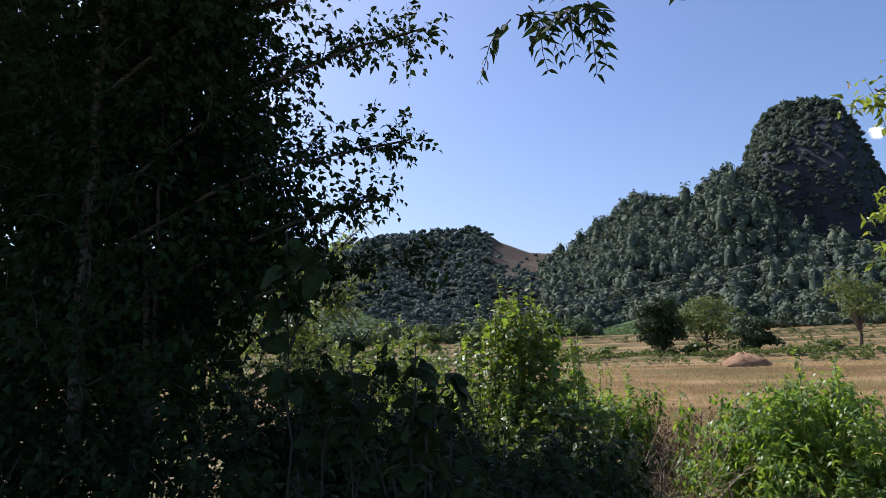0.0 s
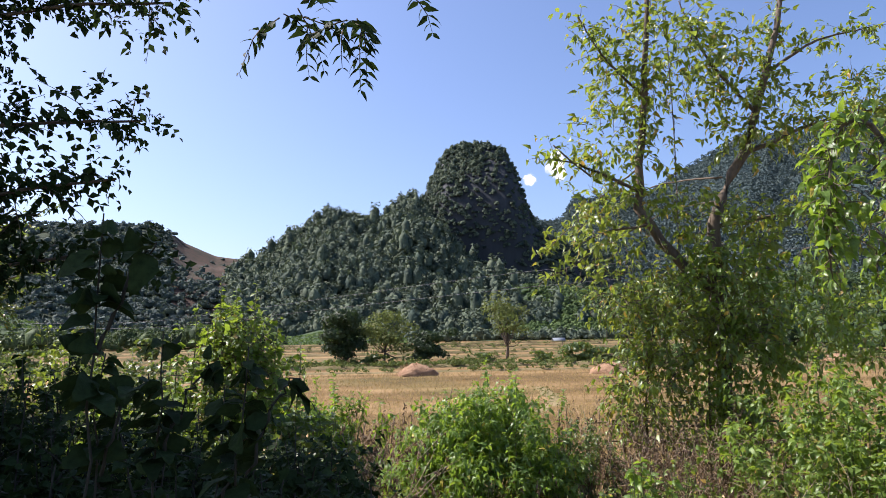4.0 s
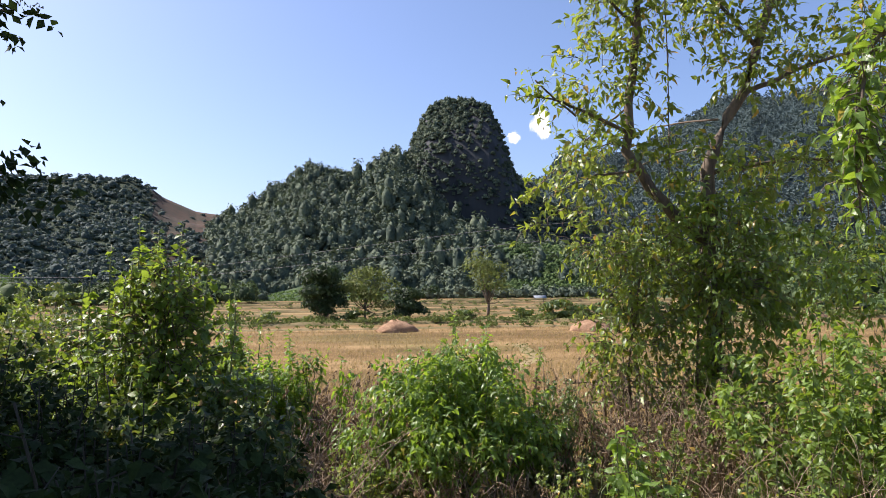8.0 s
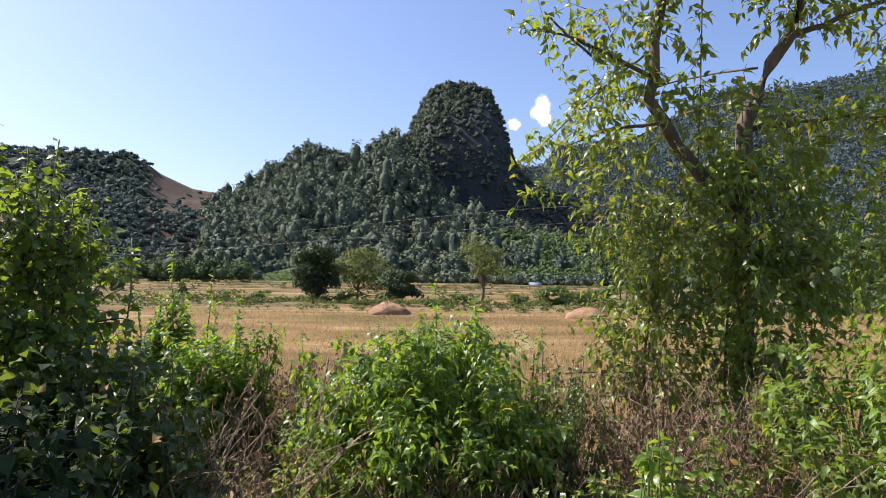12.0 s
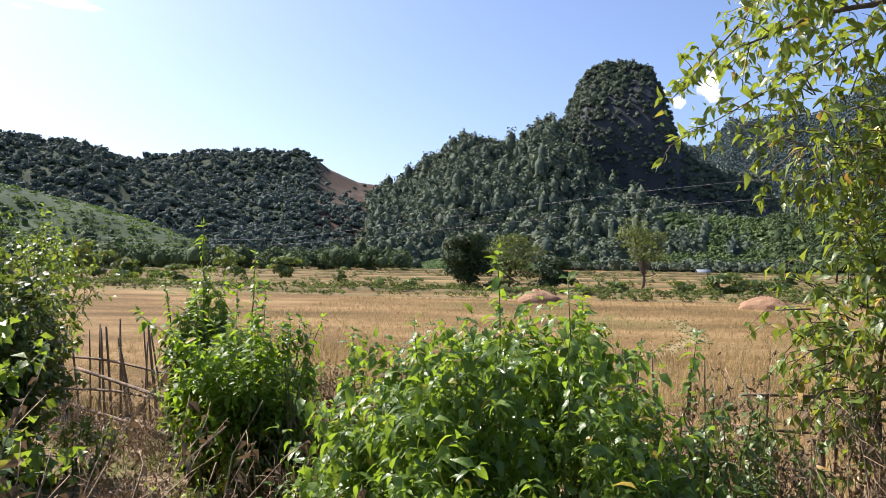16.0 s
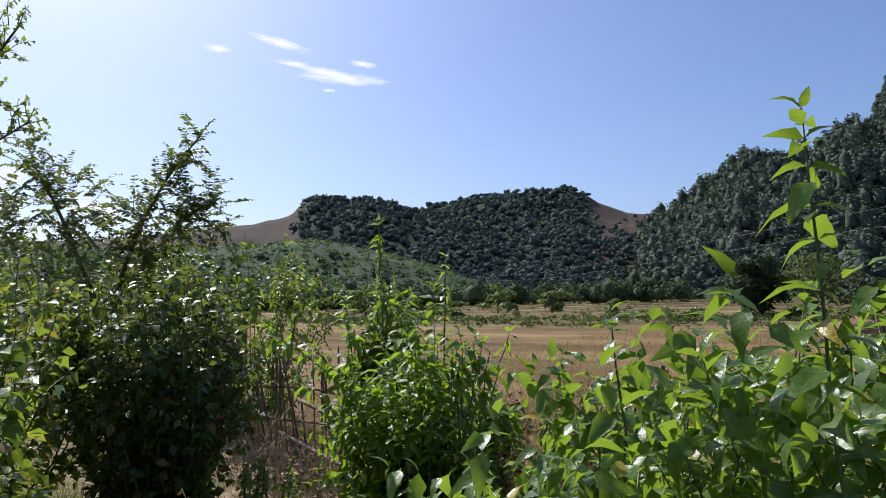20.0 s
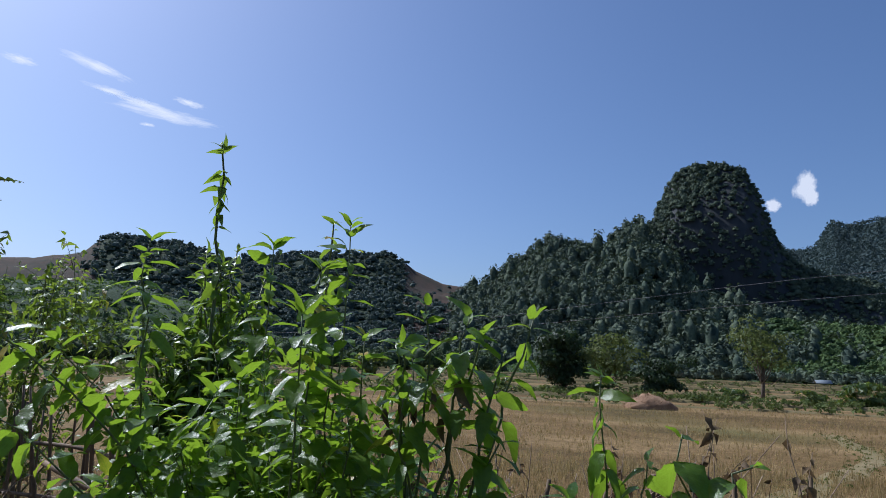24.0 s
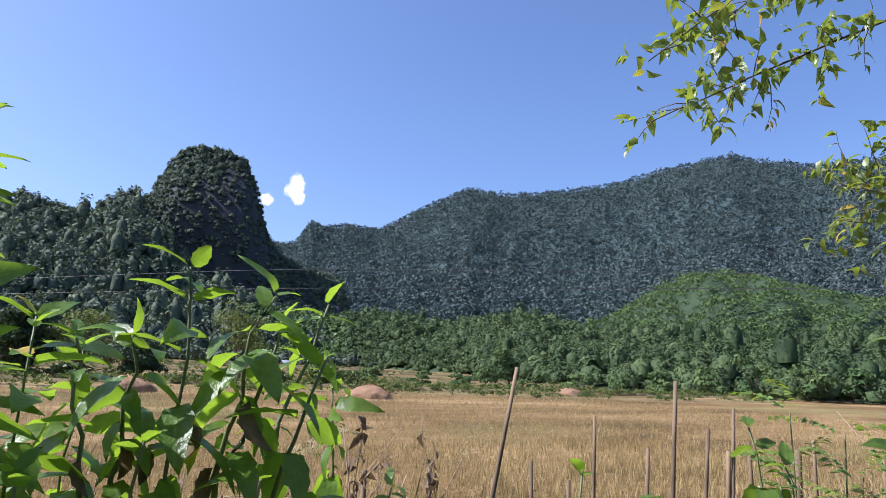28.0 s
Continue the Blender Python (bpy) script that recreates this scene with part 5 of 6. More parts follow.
brush("dry_brush", "tangle of dry brown stalks and withered leaves", -0.75, 10.2, 0.5, 0.35, 1.2, 80, M_TWIG, 0.8, 0.25)
brush("dry_brush", "bare brown twigs hanging out of a thicket", -0.85, 6.0, 0.4, 0.35, 1.3, 70, M_TWIG, 0.7, 0.45)
brush("dry_brush", "bleached dead twigs heaped under a shrub", 3.6, 5.7, 0.9, 0.6, 0.9, 150, M_TWIG, 0.0, 0.9)
brush("dry_brush", "brown weed stalks along the fence", 2.9, 9.0, 0.9, 0.4, 1.35, 90, M_TWIG, 0.5, 0.25)
brush("dry_brush", "pale dry stalks tangled before the fence tree", 3.3, 8.3, 0.7, 0.5, 0.9, 110, M_TWIG, 0.4, 0.45)
brush("dry_brush", "withered stalks at the foot of the fence", -3.6, 10.8, 0.9, 0.5, 0.8, 50, M_TWIG, 0.25, 0.5)
brush("dry_brush", "dead branches lying over the fence", -0.9, 10.6, 0.7, 0.4, 1.3, 60, M_TWIG, 0.4, 0.5)
brush("dry_brush", "thin brown stems before the stubble", -0.1, 9.9, 1.0, 0.35, 0.9, 50, M_TWIG, 0.3, 0.35)
brush("dry_brush", "low brown stalks and dead leaves on the bank", -1.5, 8.0, 0.35, 0.4, 0.7, 60, M_TWIG, 0.8, 0.3)
brush("dry_brush", "scattered low dead stalks on the bank", 1.3, 6.2, 1.2, 0.4, 0.45, 70, M_TWIG, 0.5, 0.5)
brush("dry_brush", "brown weeds between shrubs on the bank", 3.2, 7.7, 0.8, 0.6, 1.2, 110, M_TWIG, 0.9, 0.25)

brush("dry_brush", "pinkish brown dead stems between two shrubs", -0.5, 8.7, 0.4, 0.4, 0.75, 90, M_TWIG, 0.5, 0.35)
brush("dry_brush", "brown dead stems under a leafy shrub", 1.0, 6.9, 0.7, 0.2, 0.55, 80, M_TWIG, 0.6, 0.4)
brush("dry_brush", "tangle of pale dead branches in front of the fence", -3.2, 10.9, 0.8, 0.4, 0.8, 70, M_TWIG, 0.3, 0.8)
brush("dry_brush", "brown weeds before the fence", 1.9, 9.7, 0.7, 0.3, 1.1, 90, M_TWIG, 0.8, 0.3)
for wx, wy, wr, wh in ((-0.2, 7.3, 0.3, 0.75), (1.7, 6.6, 0.4, 0.8), (2.6, 6.9, 0.5, 0.95), (-1.0, 7.0, 0.4, 0.8), (-3.0, 9.6, 0.4, 0.7), (2.9, 5.4, 0.4, 0.9), (0.1, 10.0, 0.3, 0.7), (-1.3, 8.2, 0.3, 0.6), (1.5, 9.3, 0.35, 0.85)):
    shrub("low_weed", "low straggling weed with mixed green and brown leaves", wx, wy, wr, wh, 16, 0.06, M_LEAF_YEL, 0.9, twigs=5, bare=0.1, dry=90, group="weeds on the bank")

# ---- bamboo fence ----
FENCE = [(-8.5, 13.4), (-4.5, 12.1), (-2.5, 11.4), (0.0, 10.7), (1.6, 10.35), (3.0, 9.5), (4.5, 9.0), (7.0, 8.7)]


# open stretch: x, height of the top, lean of the top, thickness
STAKES = [(-0.06, 2.22, 0.0, 0.02, 0.015), (0.2, 2.22, 0.0, 0.0, 0.012), (0.58, 2.60, 0.40, 0.05, 0.013), (0.48, 2.17, 0.05, 0.0, 0.012), (0.66, 2.23, 0.0, 0.03, 0.011), (0.85, 2.15, -0.03, 0, 0.013), (0.99, 2.41, 0.02, 0, 0.011), (1.30, 2.27, 0.04, 0, 0.012),
          (1.48, 2.57, 0.14, 0.03, 0.015), (1.68, 2.35, 0.12, 0, 0.014), (1.84, 2.45, 0.14, 0.04, 0.013), (1.80, 2.25, 0.04, 0, 0.016), (1.93, 2.29, -0.08, 0, 0.013), (2.25, 2.25, 0.06, 0.0, 0.026), (2.36, 2.30, -0.02, 0, 0.013), (2.87, 2.20, 0.06, 0, 0.014)]


def fence_point(s):
    f = np.array(FENCE)
    d = np.r_[0, np.cumsum(np.linalg.norm(np.diff(f, axis=0), axis=1))]
    return np.interp(s, d, f[:, 0]), np.interp(s, d, f[:, 1]), d[-1]


def make_fence():
    ob = base("bamboo_fence", -8.5, 13.4, float(ground_z(-8.5, 13.4)), "weathered bamboo stake fence with split rails, leaning and gappy", "fence")
    o = np.array([-8.5, 13.4, float(ground_z(-8.5, 13.4))])
    s, total = 0.2, fence_point(0)[2]
    while s < total:
        x, y, _ = fence_point(s)
        z = float(ground_z(x, y))
        left = x < -1.5
        if -0.3 < x < 3.0:
            s += 0.1
            continue
        h = rng.uniform(1.0, 1.4) if left else rng.choice([rng.uniform(0.75, 1.15), rng.uniform(1.2, 1.6)], p=[0.6, 0.4])
        tilt = rng.normal(0, 0.1, 2) + (np.array([-0.18, 0.0]) if left else np.array([0.05, 0]))
        ln = np.array([(x, y, z - 0.15), (x + tilt[0] * h * 0.5, y + tilt[1] * h * 0.5, z + h * 0.5), (x + tilt[0] * h + rng.normal(0, 0.01), y + tilt[1] * h, z + h)]) - o
        r = rng.uniform(0.010, 0.019)
        piece("stake", *tubes([(bezier(ln, 6), np.full(6, r) * np.linspace(1.1, 0.85, 6))], 7), M_BAMBOO, ob)
        s += rng.uniform(0.10, 0.2) if left else rng.uniform(0.12, 0.34)
    for x, top, tx, ty, r in STAKES:
        y = 10.4 - 0.12 * max(0.0, x - 1.6)
        z = float(ground_z(x, y))
        ln = np.array([(x - tx, y - ty, z - 0.2), (x - 0.45 * tx, y - 0.5 * ty, 0.5 * (z + top)), (x, y, top)]) - o
        piece("stake", *tubes([(bezier(ln, 7), 0.8 * r * np.linspace(1.15, 0.8, 7))], 7), M_BAMBOO, ob)
    for k, zz in enumerate((0.52, 0.88, 1.12)):
        s = 0.1
        while s < total - 0.5:
            e = min(total, s + rng.uniform(1.8, 2.8))
            if k < 2 or rng.uniform() < 0.35:
                pts = []
                for q in np.linspace(s, e, 7):
                    x, y, _ = fence_point(q)
                    pts.append((x, y - 0.03 + 0.06 * (k % 2), float(ground_z(x, y)) + zz + 0.05 * math.sin(q * 1.7 + k) - 0.12 * (x < -2)))
                if not (pts[-1][0] > -1.4 and pts[0][0] < 2.45):
                    piece("rail", *tubes([(np.array(pts) - o, np.full(7, 0.016))], 7), M_BAMBOO, ob)
            s = e - 0.15

    for x, top, r in ((3.03, 2.63, 0.024), (3.3, 2.5, 0.014), (3.5, 2.52, 0.013), (3.78, 2.45, 0.014)):
        ln = np.array([(x + 0.03, 9.62, 0.8), (x - 0.01, 9.63, 1.7), (x, 9.6, top)]) - o
        piece("stake", *tubes([(bezier(ln, 6), r * np.linspace(1.1, 0.85, 6))], 7), M_BAMBOO, ob)
    for pts, r in (([(2.45, 9.62, 2.12), (3.2, 9.6, 2.14), (4.1, 9.56, 2.11)], 0.014), ([(2.4, 9.66, 1.86), (3.2, 9.64, 1.84), (4.1, 9.6, 1.85)], 0.014),
                   ([(-4.7, 11.9, 1.73), (-3.6, 11.45, 1.60), (-2.3, 10.95, 1.42)], 0.022), ([(-4.9, 11.8, 1.36), (-3.7, 11.3, 1.27), (-2.4, 10.8, 1.16)], 0.022)):
        piece("rail", *tubes([(bezier(np.array(pts) - o, 8), np.full(8, r))], 7), M_BAMBOO, ob)


make_fence()

# ---- field ----
def haystack(x, y, r, h):
    n, k = 26, 8
    V, T = [], []
    for j in range(k + 1):
        u = j / k
        for i in range(n):
            a = 2 * np.pi * i / n
            rr = r * math.cos(u * np.pi / 2) ** 0.8 * (1 + 0.1 * math.sin(3 * a + x) + 0.04 * rng.normal())
            V.append((rr * math.cos(a), rr * math.sin(a), h * u ** 0.9 * (1 + 0.04 * rng.normal()) - 0.05))
    for j in range(k):
        for i in range(n):
            a_, b_ = j * n + i, j * n + (i + 1) % n
            T += [(a_, b_, b_ + n), (a_, b_ + n, a_ + n)]
    ob = base("haystack", x, y, 0, "low heap of loose rice straw on the stubble", "haystack", "straw heaps on the field")
    piece("straw_body", V, T, M_STRAW, ob, "", True)
    m = 700
    d = unit(rng.normal(0, 1, (m, 3)) * [1, 1, 0.7])
    d[:, 2] = np.abs(d[:, 2])
    c = d * [r * 0.97, r * 0.97, h * 0.97]
    w = unit(rng.normal(0, 1, (m, 3)) + [0, 0, -0.3])
    L = rng.uniform(0.15, 0.4, (m, 1))
    sd = unit(np.cross(w, d)) * 0.012
    v = np.stack([c - sd, c + sd, c + w * L + d * 0.06], 1).reshape(-1, 3)
    tagged(piece("straw", v, np.arange(3 * m).reshape(-1, 3), M_STRAW, ob), kind="stuff")


haystack(1.75, 57, 1.75, 1.05)
haystack(17.8, 54, 1.7, 1.0)
haystack(46, 66, 1.6, 0.8)


def stubble(name, label, n, x0, x1, y0, y1, h, w, mat, lean=0.25, rows=True, blades=5):
    x, y = rng.uniform(x0, x1, n), y0 + (y1 - y0) * rng.uniform(0, 1, n) ** 1.5
    if rows:
        x = np.round(x / 0.24) * 0.24 + rng.normal(0, 0.035, n)
    x, y = np.repeat(x, blades) + rng.normal(0, 0.05, n * blades), np.repeat(y, blades) + rng.normal(0, 0.05, n * blades)
    z = ground_z(x, y) - 0.02
    p = np.stack([x, y, z], 1)
    t = p + np.stack([rng.normal(0, lean, len(p)), rng.normal(0, lean, len(p)), np.ones(len(p))], 1) * h * rng.uniform(0.5, 1.2, (len(p), 1))
    a = rng.uniform(0, np.pi, len(p))
    sd = np.stack([np.cos(a), np.sin(a), 0 * a], 1) * w
    v = np.stack([p - sd, p + sd, t], 1).reshape(-1, 3)
    return tagged(piece(name, v, np.arange(len(v)).reshape(-1, 3), mat), label, "stubble", "", "stuff")


M_STUBBLE = leaf_mat("stubble_straw", (0.22, 0.160, 0.062), (0.37, 0.270, 0.115), (0.56, 0.43, 0.21), (0.5, 0.39, 0.16), 0.8, 0.25, 0.3, None, 0.2)
M_GRASS = leaf_mat("bank_grass", (0.05, 0.07, 0.02), (0.10, 0.12, 0.035), (0.20, 0.19, 0.07), (0.25, 0.3, 0.05), 0.7, 1.5, 0.35, None, 0.2)
stubble("rice_stubble", "dry cut rice stubble in rows", 15000, -14, 45, 13.2, 60, 0.26, 0.010, M_STUBBLE)
stubble("rice_stubble", "dry rice straw scattered flat on the field", 5000, -14, 40, 13.0, 40, 0.12, 0.010, M_STUBBLE, 1.8, False)
stubble("rice_stubble", "stiff cut stubble beyond the fence", 9000, -7, 18, 12.6, 28, 0.30, 0.010, M_STUBBLE, 0.2)
stubble("bank_grass", "short dry and green grass on the bank", 9000, -7, 7.5, 2.0, 12.0, 0.16, 0.006, M_GRASS, 0.5, False, 4)
stubble("leaf_litter", "dry fallen leaves and stems on the bank", 6000, -6, 7, 1.0, 11.5, 0.05, 0.02, M_LEAF_DRY, 2.0, False, 3)


M_TRACK = patchy_mat("field_track", [(0.3, (0.13, 0.12, 0.045)), (0.5, (0.22, 0.175, 0.085)), (0.7, (0.32, 0.25, 0.14))], (0.4, 5.0), 0.95, 0.03)
tx = bezier([(0.2, 13.6, 0), (1.0, 17, 0), (3.2, 24, 0), (8.0, 33, 0), (9.0, 42, 0)], 60)
tw = 0.42 + 0.12 * np.sin(np.arange(60) * 0.9) + rng.normal(0, 0.03, 60)
tv = np.concatenate([tx + [0, 0, 0.006] - np.stack([tw, 0 * tw, 0 * tw], 1), tx + [0, 0, 0.03], tx + [0, 0, 0.006] + np.stack([tw, 0 * tw, 0 * tw], 1)])
k = np.arange(59)
piece("field_track", tv, np.concatenate([np.stack([k + o, k + o + 60, k + o + 61], 1) for o in (0, 60)] + [np.stack([k + o, k + o + 61, k + o + 1], 1) for o in (0, 60)]), M_TRACK, None, "", True)
tagged(bpy.data.objects["field_track"], "narrow trodden track through the stubble", "track", "", "structure")
p = np.repeat(tx, 14, 0) + rng.normal(0, 0.4, (840, 3)) * [1, 1, 0]
forest("track_weeds", "tufts of green and dry grass along the track", p[::2], (0.04, 0.12), M_GRASS, 8, 0.4, 1.0, 0.05, True)


def bund(y, x0, x1, slope, h, grassy):
    """A low field bank with weeds."""
    n = int((x1 - x0) / 2) + 2
    xs = np.linspace(x0, x1, n)
    ys = y + slope * xs + 0.6 * np.sin(xs * 0.11 + y)
    prof = [(-0.7, -0.02), (-0.35, h), (0.35, h), (0.7, -0.02)]
    V = np.array([[(x, yy + o, z * (0.8 + 0.3 * math.sin(x * 0.7))) for o, z in prof] for x, yy in zip(xs, ys)]).reshape(-1, 3)
    i = (np.arange(n - 1)[:, None] * 4 + np.arange(3)[None]).ravel()
    T = np.concatenate([np.stack([i, i + 4, i + 5], 1), np.stack([i, i + 5, i + 1], 1)])
    tagged(piece("field_bank", V, T, M_BUND, None, "", True), "low earth bank between rice fields", "field bank", "banks between the fields", "structure")
    k = int((x1 - x0) * grassy)
    q = rng.choice(rng.uniform(x0, x1, max(3, k // 7)), k) + rng.normal(0, 1.6, k)
    p = np.stack([q, y + slope * q + 0.6 * np.sin(q * 0.11 + y) + rng.normal(0, 0.5, k), np.full(k, h * 0.5)], 1)
    forest("bank_weeds", "green and dry weeds on a field bank", p, (0.15, 0.6), M_WEED, 14, 0.34, 1.3, 0.05, True)


M_ROOF = patchy_mat("metal_roof", [(0.3, (0.20, 0.23, 0.25)), (0.7, (0.28, 0.31, 0.33))], (0.5, 4.0), 0.9)
M_BUND = patchy_mat("bank_earth", [(0.3, (0.09, 0.09, 0.035)), (0.5, (0.17, 0.14, 0.065)), (0.7, (0.27, 0.20, 0.11))], (0.2, 3.0), 0.95, 0.05)
M_WEED = leaf_mat("field_weed", (0.05, 0.085, 0.02), (0.09, 0.13, 0.035), (0.17, 0.18, 0.06), (0.2, 0.26, 0.05), 0.7, 0.15, 0.3, None, 0.2)
for by, bx0, bx1, bs, bh, bg in ((62, -60, 70, -0.06, 0.14, 3), (70, -75, 85, -0.05, 0.35, 9), (76, -70, 80, -0.04, 0.35, 9), (96, -100, 110, -0.04, 0.4, 2), (118, -110, 100, 0.0, 0.45, 1.5), (146, -120, 100, 0.0, 0.5, 1.5), (180, -140, 90, 0.0, 0.6, 1.5), (225, -160, 90, 0.0, 0.7, 2)):
    bund(by, bx0, bx1, bs, bh, bg)


def field_plant(name, label, x, y, r, h, mat, trunk=0.0, tris=260, size=0.16, group="", lumps=7):
    """A tree or bush out on the field: trunk, limbs and a crown of loose clumps."""
    ob = base(name, x, y, -0.02, label, "tree" if trunk else "bush", group)
    cs = np.stack([rng.normal(0, 0.45 * r, lumps), rng.normal(0, 0.45 * r, lumps), trunk * h + (h * (1 - trunk)) * np.linspace(0.0, 0.72, lumps)], 1)
    lim = [(bezier([(0, 0, 0), (0.06 * r, 0, 0.4 * h), (0, 0.05 * r, 0.8 * h)], 8), np.linspace(0.03 * h, 0.008 * h, 8))]
    for c in cs:
        lim.append((bezier([(0, 0, 0.25 * h * (1 if trunk else 0.2)), c * [0.5, 0.5, 0.75], c + [0, 0, 0.1 * h]], 6), np.linspace(0.010 * h, 0.003 * h, 6)))
    piece("trunk", *tubes(lim[:1], 6), M_BARK, ob)
    for l_ in lim[1:]:
        piece("limb", *tubes([l_], 5), M_BARK, ob)
    piece("crown", *tuft_trees(cs, rng.uniform(0.4, 0.7, lumps) * r, rng.uniform(0.25, 0.45, lumps) * h, tris, size), mat, ob)
    return ob


M_CLUMP = leaf_mat("clump_leaf", (0.012, 0.026, 0.010), (0.026, 0.050, 0.016), (0.055, 0.090, 0.028), (0.10, 0.17, 0.03), 0.6, 0.5, 0.16, None, 0.3, 6.0)
field_plant("bamboo_clump", "dark bushy clump standing in the field", -5.9, 80, 2.5, 6.2, M_CLUMP, 0.0, 260, 0.13, lumps=26)
field_plant("field_tree", "thin-leaved tree beside a dark clump", -1.2, 81, 2.7, 5.8, M_WEED, 0.1, 130, 0.11, lumps=18)
field_plant("field_bush", "rounded dark bush on the field bank", 3.9, 79.5, 2.1, 3.9, M_CLUMP, 0.0, 260, 0.13, lumps=22)
field_plant("field_tree", "slender pale green tree with an open crown", 14.2, 83, 3.0, 7.2, M_WEED, 0.3, 100, 0.10, lumps=18)
for fx, fy, fr, fh in ((20, 74, 1.7, 2.2), (22.5, 75, 1.6, 1.8), (25.5, 76, 1.5, 1.6), (10.0, 76, 1.3, 1.2), (17.0, 75, 1.4, 1.3), (-12, 76, 1.1, 1.2), (-16, 78, 1.0, 1.0), (-22, 84, 1.0, 2.4), (-2.5, 77, 1.3, 1.3), (30, 82, 1.6, 2.0), (35, 80, 1.5, 1.6), (40, 78, 1.6, 1.5), (44, 80, 1.8, 2.6), (50, 78, 1.7, 2.0), (56, 76, 1.8, 2.4), (61, 74, 2.0, 2.2), (66, 72, 2.0, 3.0), (72, 70, 2.2, 3.4), (77, 66, 2.2, 5.0), (82, 62, 2.4, 4.2), (88, 60, 2.5, 4.6), (53, 88, 2.2, 5.2), (-44, 84, 2.0, 2.4), (-52, 86, 2.4, 3.6), (-60, 88, 2.4, 4.2), (-36, 100, 2.2, 3.6), (-47, 104, 2.6, 4.6), (-68, 96, 3.0, 5.4)):
    field_plant("field_bush", "green bush on the bank between the fields", fx, fy, fr, fh, M_PLANT if fx > 28 else M_LEAF_MID, 0.0, 120, 0.22, "bushes on the field banks", 6)

# pale crop patch under the ridge
patch = Hill([(11, -0.3, 330), (8.6, 0.1, 330), (6, 0.7, 330), (3.4, 1.3, 335), (2.4, 1.6, 335), (1.2, 1.2, 335), (0, 0.4, 330), (-1.4, -0.3, 330)], 288, 0.6, 1.0, 0.6, 2.2)
patch.sheet("crop_slope", M_GREENSLOPE, 50, 20, "small bright green crop patch below the forest")
p, a, u = patch.scatter(900, 0.0, 0.75)
forest("crop_rows", "pale green crop plants on the small slope", p, (0.5, 1.1), M_PALE, 12, 0.4, 0.8, 0.0, True)

# ---- field hut ----
hut = base("field_hut", 39, 154, 0, "small open field hut with a pale blue metal roof", "hut")
for hx in (-1.6, 1.6):
    for hy in (-1.2, 1.2):
        piece("post", *tubes([(np.array([(hx, hy, -0.2), (hx, hy, 2.2)]), [0.08, 0.07])], 6), M_BARK, hut)
for hs in (-1, 1):
    rv = [(x, hs * y, z + dz) for x in (-2.1, 2.1) for y, z in ((0.0, 3.0), (1.7, 2.1)) for dz in (0, 0.05)]
    piece("roof_sheet", rv, [(0, 2, 6), (0, 6, 4), (1, 7, 3), (1, 5, 7), (0, 1, 3), (0, 3, 2), (4, 6, 7), (4, 7, 5), (2, 3, 7), (2, 7, 6)], M_ROOF, hut, "pale blue corrugated metal sheet")
piece("floor_deck", *tubes([(np.array([(-1.7, 0, 0.5), (1.7, 0, 0.5)]), [1.2, 1.2])], 4), M_BARK, hut).scale = (1, 1, 0.1)

hut.scale = (0.7, 0.7, 0.7)

# ---- power lines ----
def wire(dz, dy):
    pts = [(128, -44, 8.6), (40, 23 + dy, 8.2 + 0.5 * dz), (9.4, 46.8 + dy, 7.9 + dz), (-24, 68 + dy, 5.1 + 0.5 * dz), (-55, 88, 5.8 + 0.5 * dz), (-91, 111.4, 7.6 + 0.5 * dz), (-150, 150, 8.6)]
    ln = bezier(pts, 61)
    ob = piece("power_line", *tubes([(ln, np.full(61, 0.015))], 5), M_WIRE)
    tagged(ob, "thin dark overhead power cable strung across the field", "power line", "overhead cables")


M_WIRE, _nt, _b = material("cable")
_b.inputs["Base Color"].default_value, _b.inputs["Roughness"].default_value = (0.06, 0.06, 0.065, 1), 0.5
wire(0.0, 0.0)
wire(-1.15, 0.4)
for px_, py_ in ((128, -44), (-150, 150)):
    ob = base("utility_pole", px_, py_, 0, "plain concrete pole carrying two cables", "pole", "cable poles")
    piece("pole", *tubes([(np.array([(0, 0, -0.3), (0, 0, 9.2)]), [0.15, 0.1])], 10), M_ROCK, ob)
    piece("crossarm", *tubes([(np.array([(-0.8, 0, 8.5), (0.8, 0, 8.5)]), [0.05, 0.05])], 6), M_BARK, ob)

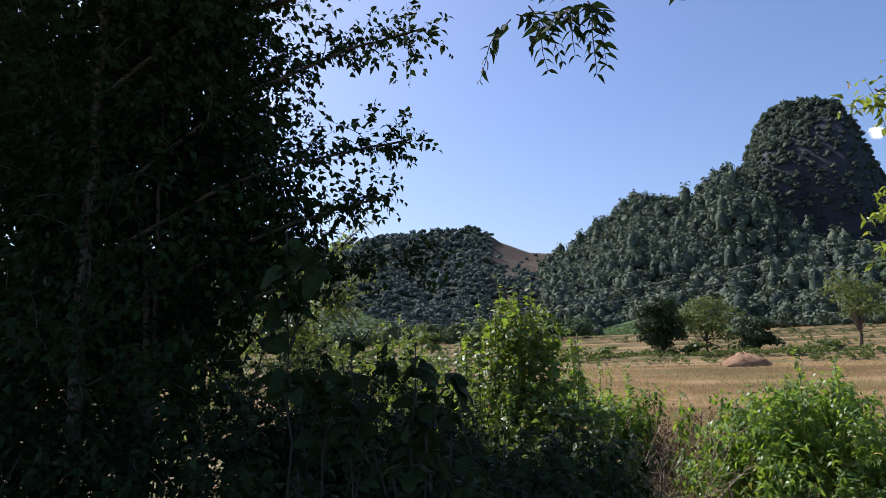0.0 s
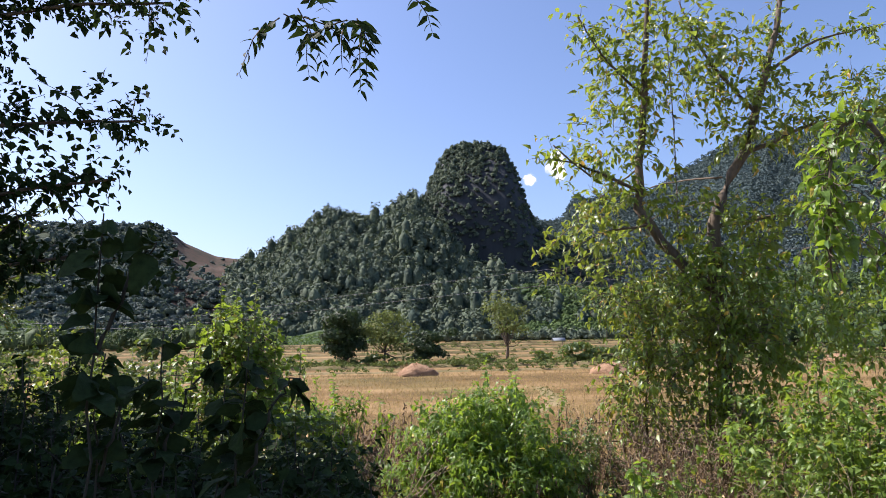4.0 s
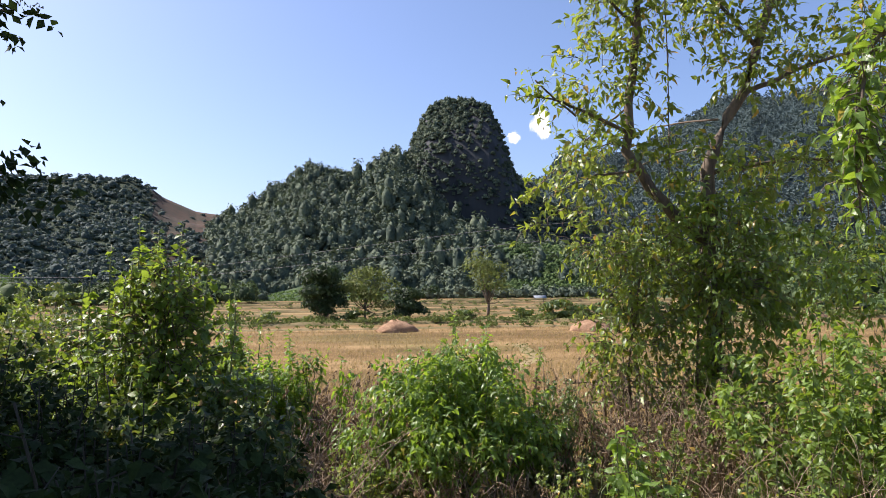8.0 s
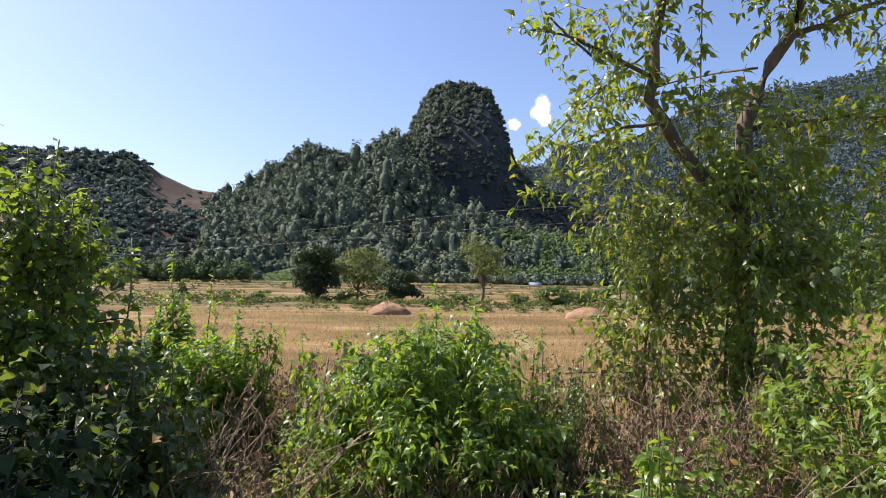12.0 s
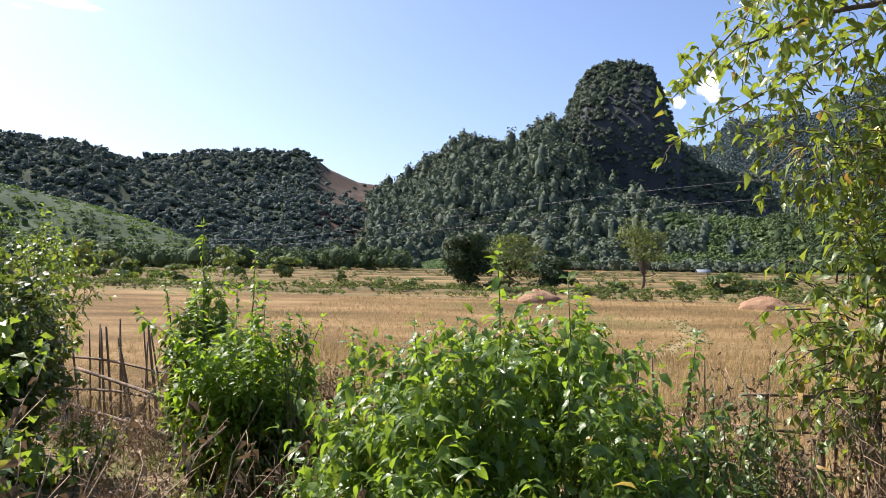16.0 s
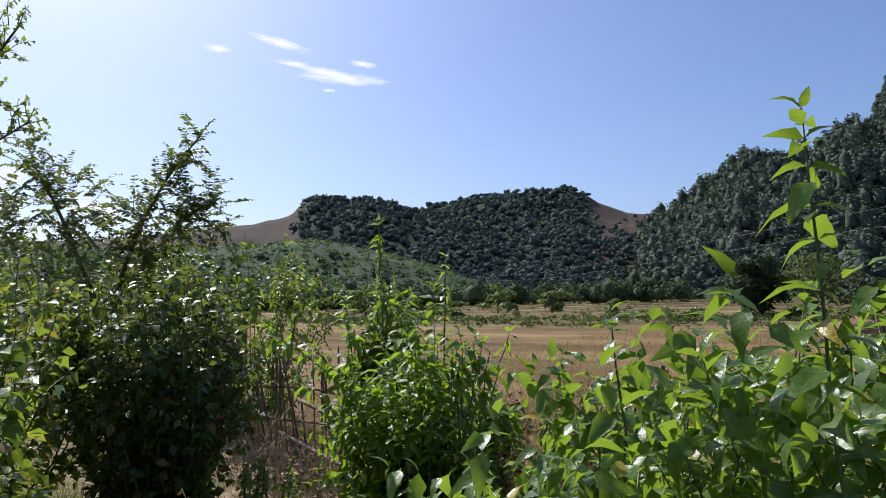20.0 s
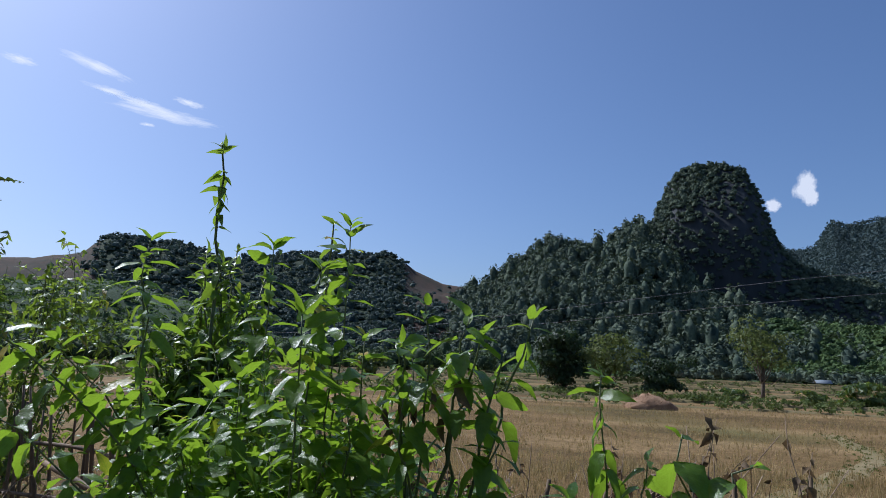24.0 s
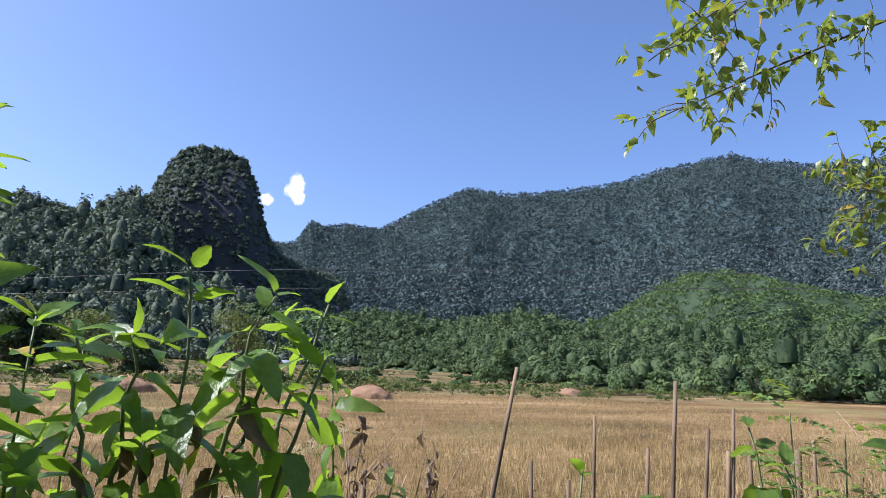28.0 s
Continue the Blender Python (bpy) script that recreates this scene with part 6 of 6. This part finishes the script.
# ---- clouds ----
def cloud_mat(name, scale, soft, cut, bright):
    """White vapour against the sky, its sunlit white put in as emission: thick in the middle, torn at the edges."""
    m, nt, b = material(name)
    nt.nodes.remove(b)
    em = nt.nodes.new("ShaderNodeEmission")
    em.inputs[0].default_value, em.inputs[1].default_value = (0.97, 0.98, 1.0, 1), bright
    clear = nt.nodes.new("ShaderNodeBsdfTransparent")
    tc = nt.nodes.new("ShaderNodeTexCoord")
    oi = nt.nodes.new("ShaderNodeObjectInfo")
    off = nt.nodes.new("ShaderNodeVectorMath")
    nt.links.new(tc.outputs["Object"], off.inputs[0])
    nt.links.new(oi.outputs["Location"], off.inputs[1])
    g = nt.nodes.new("ShaderNodeTexGradient")
    g.gradient_type = "SPHERICAL"
    nt.links.new(tc.outputs["Object"], g.inputs[0])
    ad = nt.nodes.new("ShaderNodeMath")
    ad.operation = "ADD"
    nt.links.new(noise_tex(nt, scale, 7, 0.62, off.outputs[0]), ad.inputs[0])
    nt.links.new(g.outputs["Fac"], ad.inputs[1])
    rg = nt.nodes.new("ShaderNodeMapRange")
    rg.inputs[1].default_value, rg.inputs[2].default_value = cut, cut + soft
    nt.links.new(ad.outputs[0], rg.inputs[0])
    sh = nt.nodes.new("ShaderNodeMixShader")
    nt.links.new(rg.outputs[0], sh.inputs[0])
    nt.links.new(clear.outputs[0], sh.inputs[1])
    nt.links.new(em.outputs[0], sh.inputs[2])
    nt.links.new(sh.outputs[0], nt.nodes["Material Output"].inputs[0])
    return m


def cloud(az, el, wide, high, roll, mat, label):
    """A veil of vapour far off in the sky, slightly curved."""
    n = 16
    u, w = np.meshgrid(np.linspace(-1, 1, n), np.linspace(-1, 1, n), indexing="ij")
    v = np.stack([u, 0.1 * u ** 2, w], -1).reshape(-1, 3)
    i = (np.arange(n - 1)[:, None] * n + np.arange(n - 1)[None]).ravel()
    t = np.concatenate([np.stack([i, i + n, i + n + 1], 1), np.stack([i, i + n + 1, i + 1], 1)])
    ob = piece("cloud", v, t, mat, None, "", True)
    a, e = radians(az), radians(el)
    at = Vector((-math.sin(a) * math.cos(e), math.cos(a) * math.cos(e), math.sin(e))) * 4300 + Vector((0, 0, EYE_Z))
    ob.matrix_world = Matrix.Translation(at) @ Matrix.Rotation(a, 4, "Z") @ Matrix.Rotation(e, 4, "X") @ Matrix.Rotation(radians(roll), 4, "Y") @ Matrix.Diagonal((wide, wide, high, 1))
    ob.visible_shadow = False
    tagged(ob, label, "cloud", "clouds in the sky", "backdrop")


M_PUFF = cloud_mat("cumulus", 2.0, 0.3, 0.75, 0.85)
cloud(-14.7, 14.4, 80, 120, 20, M_PUFF, "small white fair-weather cloud")
cloud(-15.0, 13.6, 60, 85, 0, M_PUFF, "small white fair-weather cloud")
cloud(-12.4, 13.1, 60, 55, 0, M_PUFF, "small white cloud scrap")
M_CIRRUS = cloud_mat("cirrus", 3.4, 0.6, 0.85, 0.95)
for c_az, c_el, c_w, c_h, c_roll in ((38.9, 18.8, 470, 62, 4), (44.4, 21.4, 300, 52, 13), (43.2, 19.8, 210, 34, 6), (37.2, 20.0, 150, 36, 8), (40.6, 19.3, 260, 40, 7), (40.2, 17.8, 70, 18, 0), (49.5, 20.6, 130, 40, 4)):
    cloud(c_az, c_el, c_w, c_h, c_roll, M_CIRRUS, "thin ragged streak of high white cloud")
cloud(64.3, 9.6, 130, 80, 0, M_PUFF, "low white cloud over the hills")
cloud(58.5, 7.7, 200, 60, 0, M_PUFF, "low white cloud over the hills")
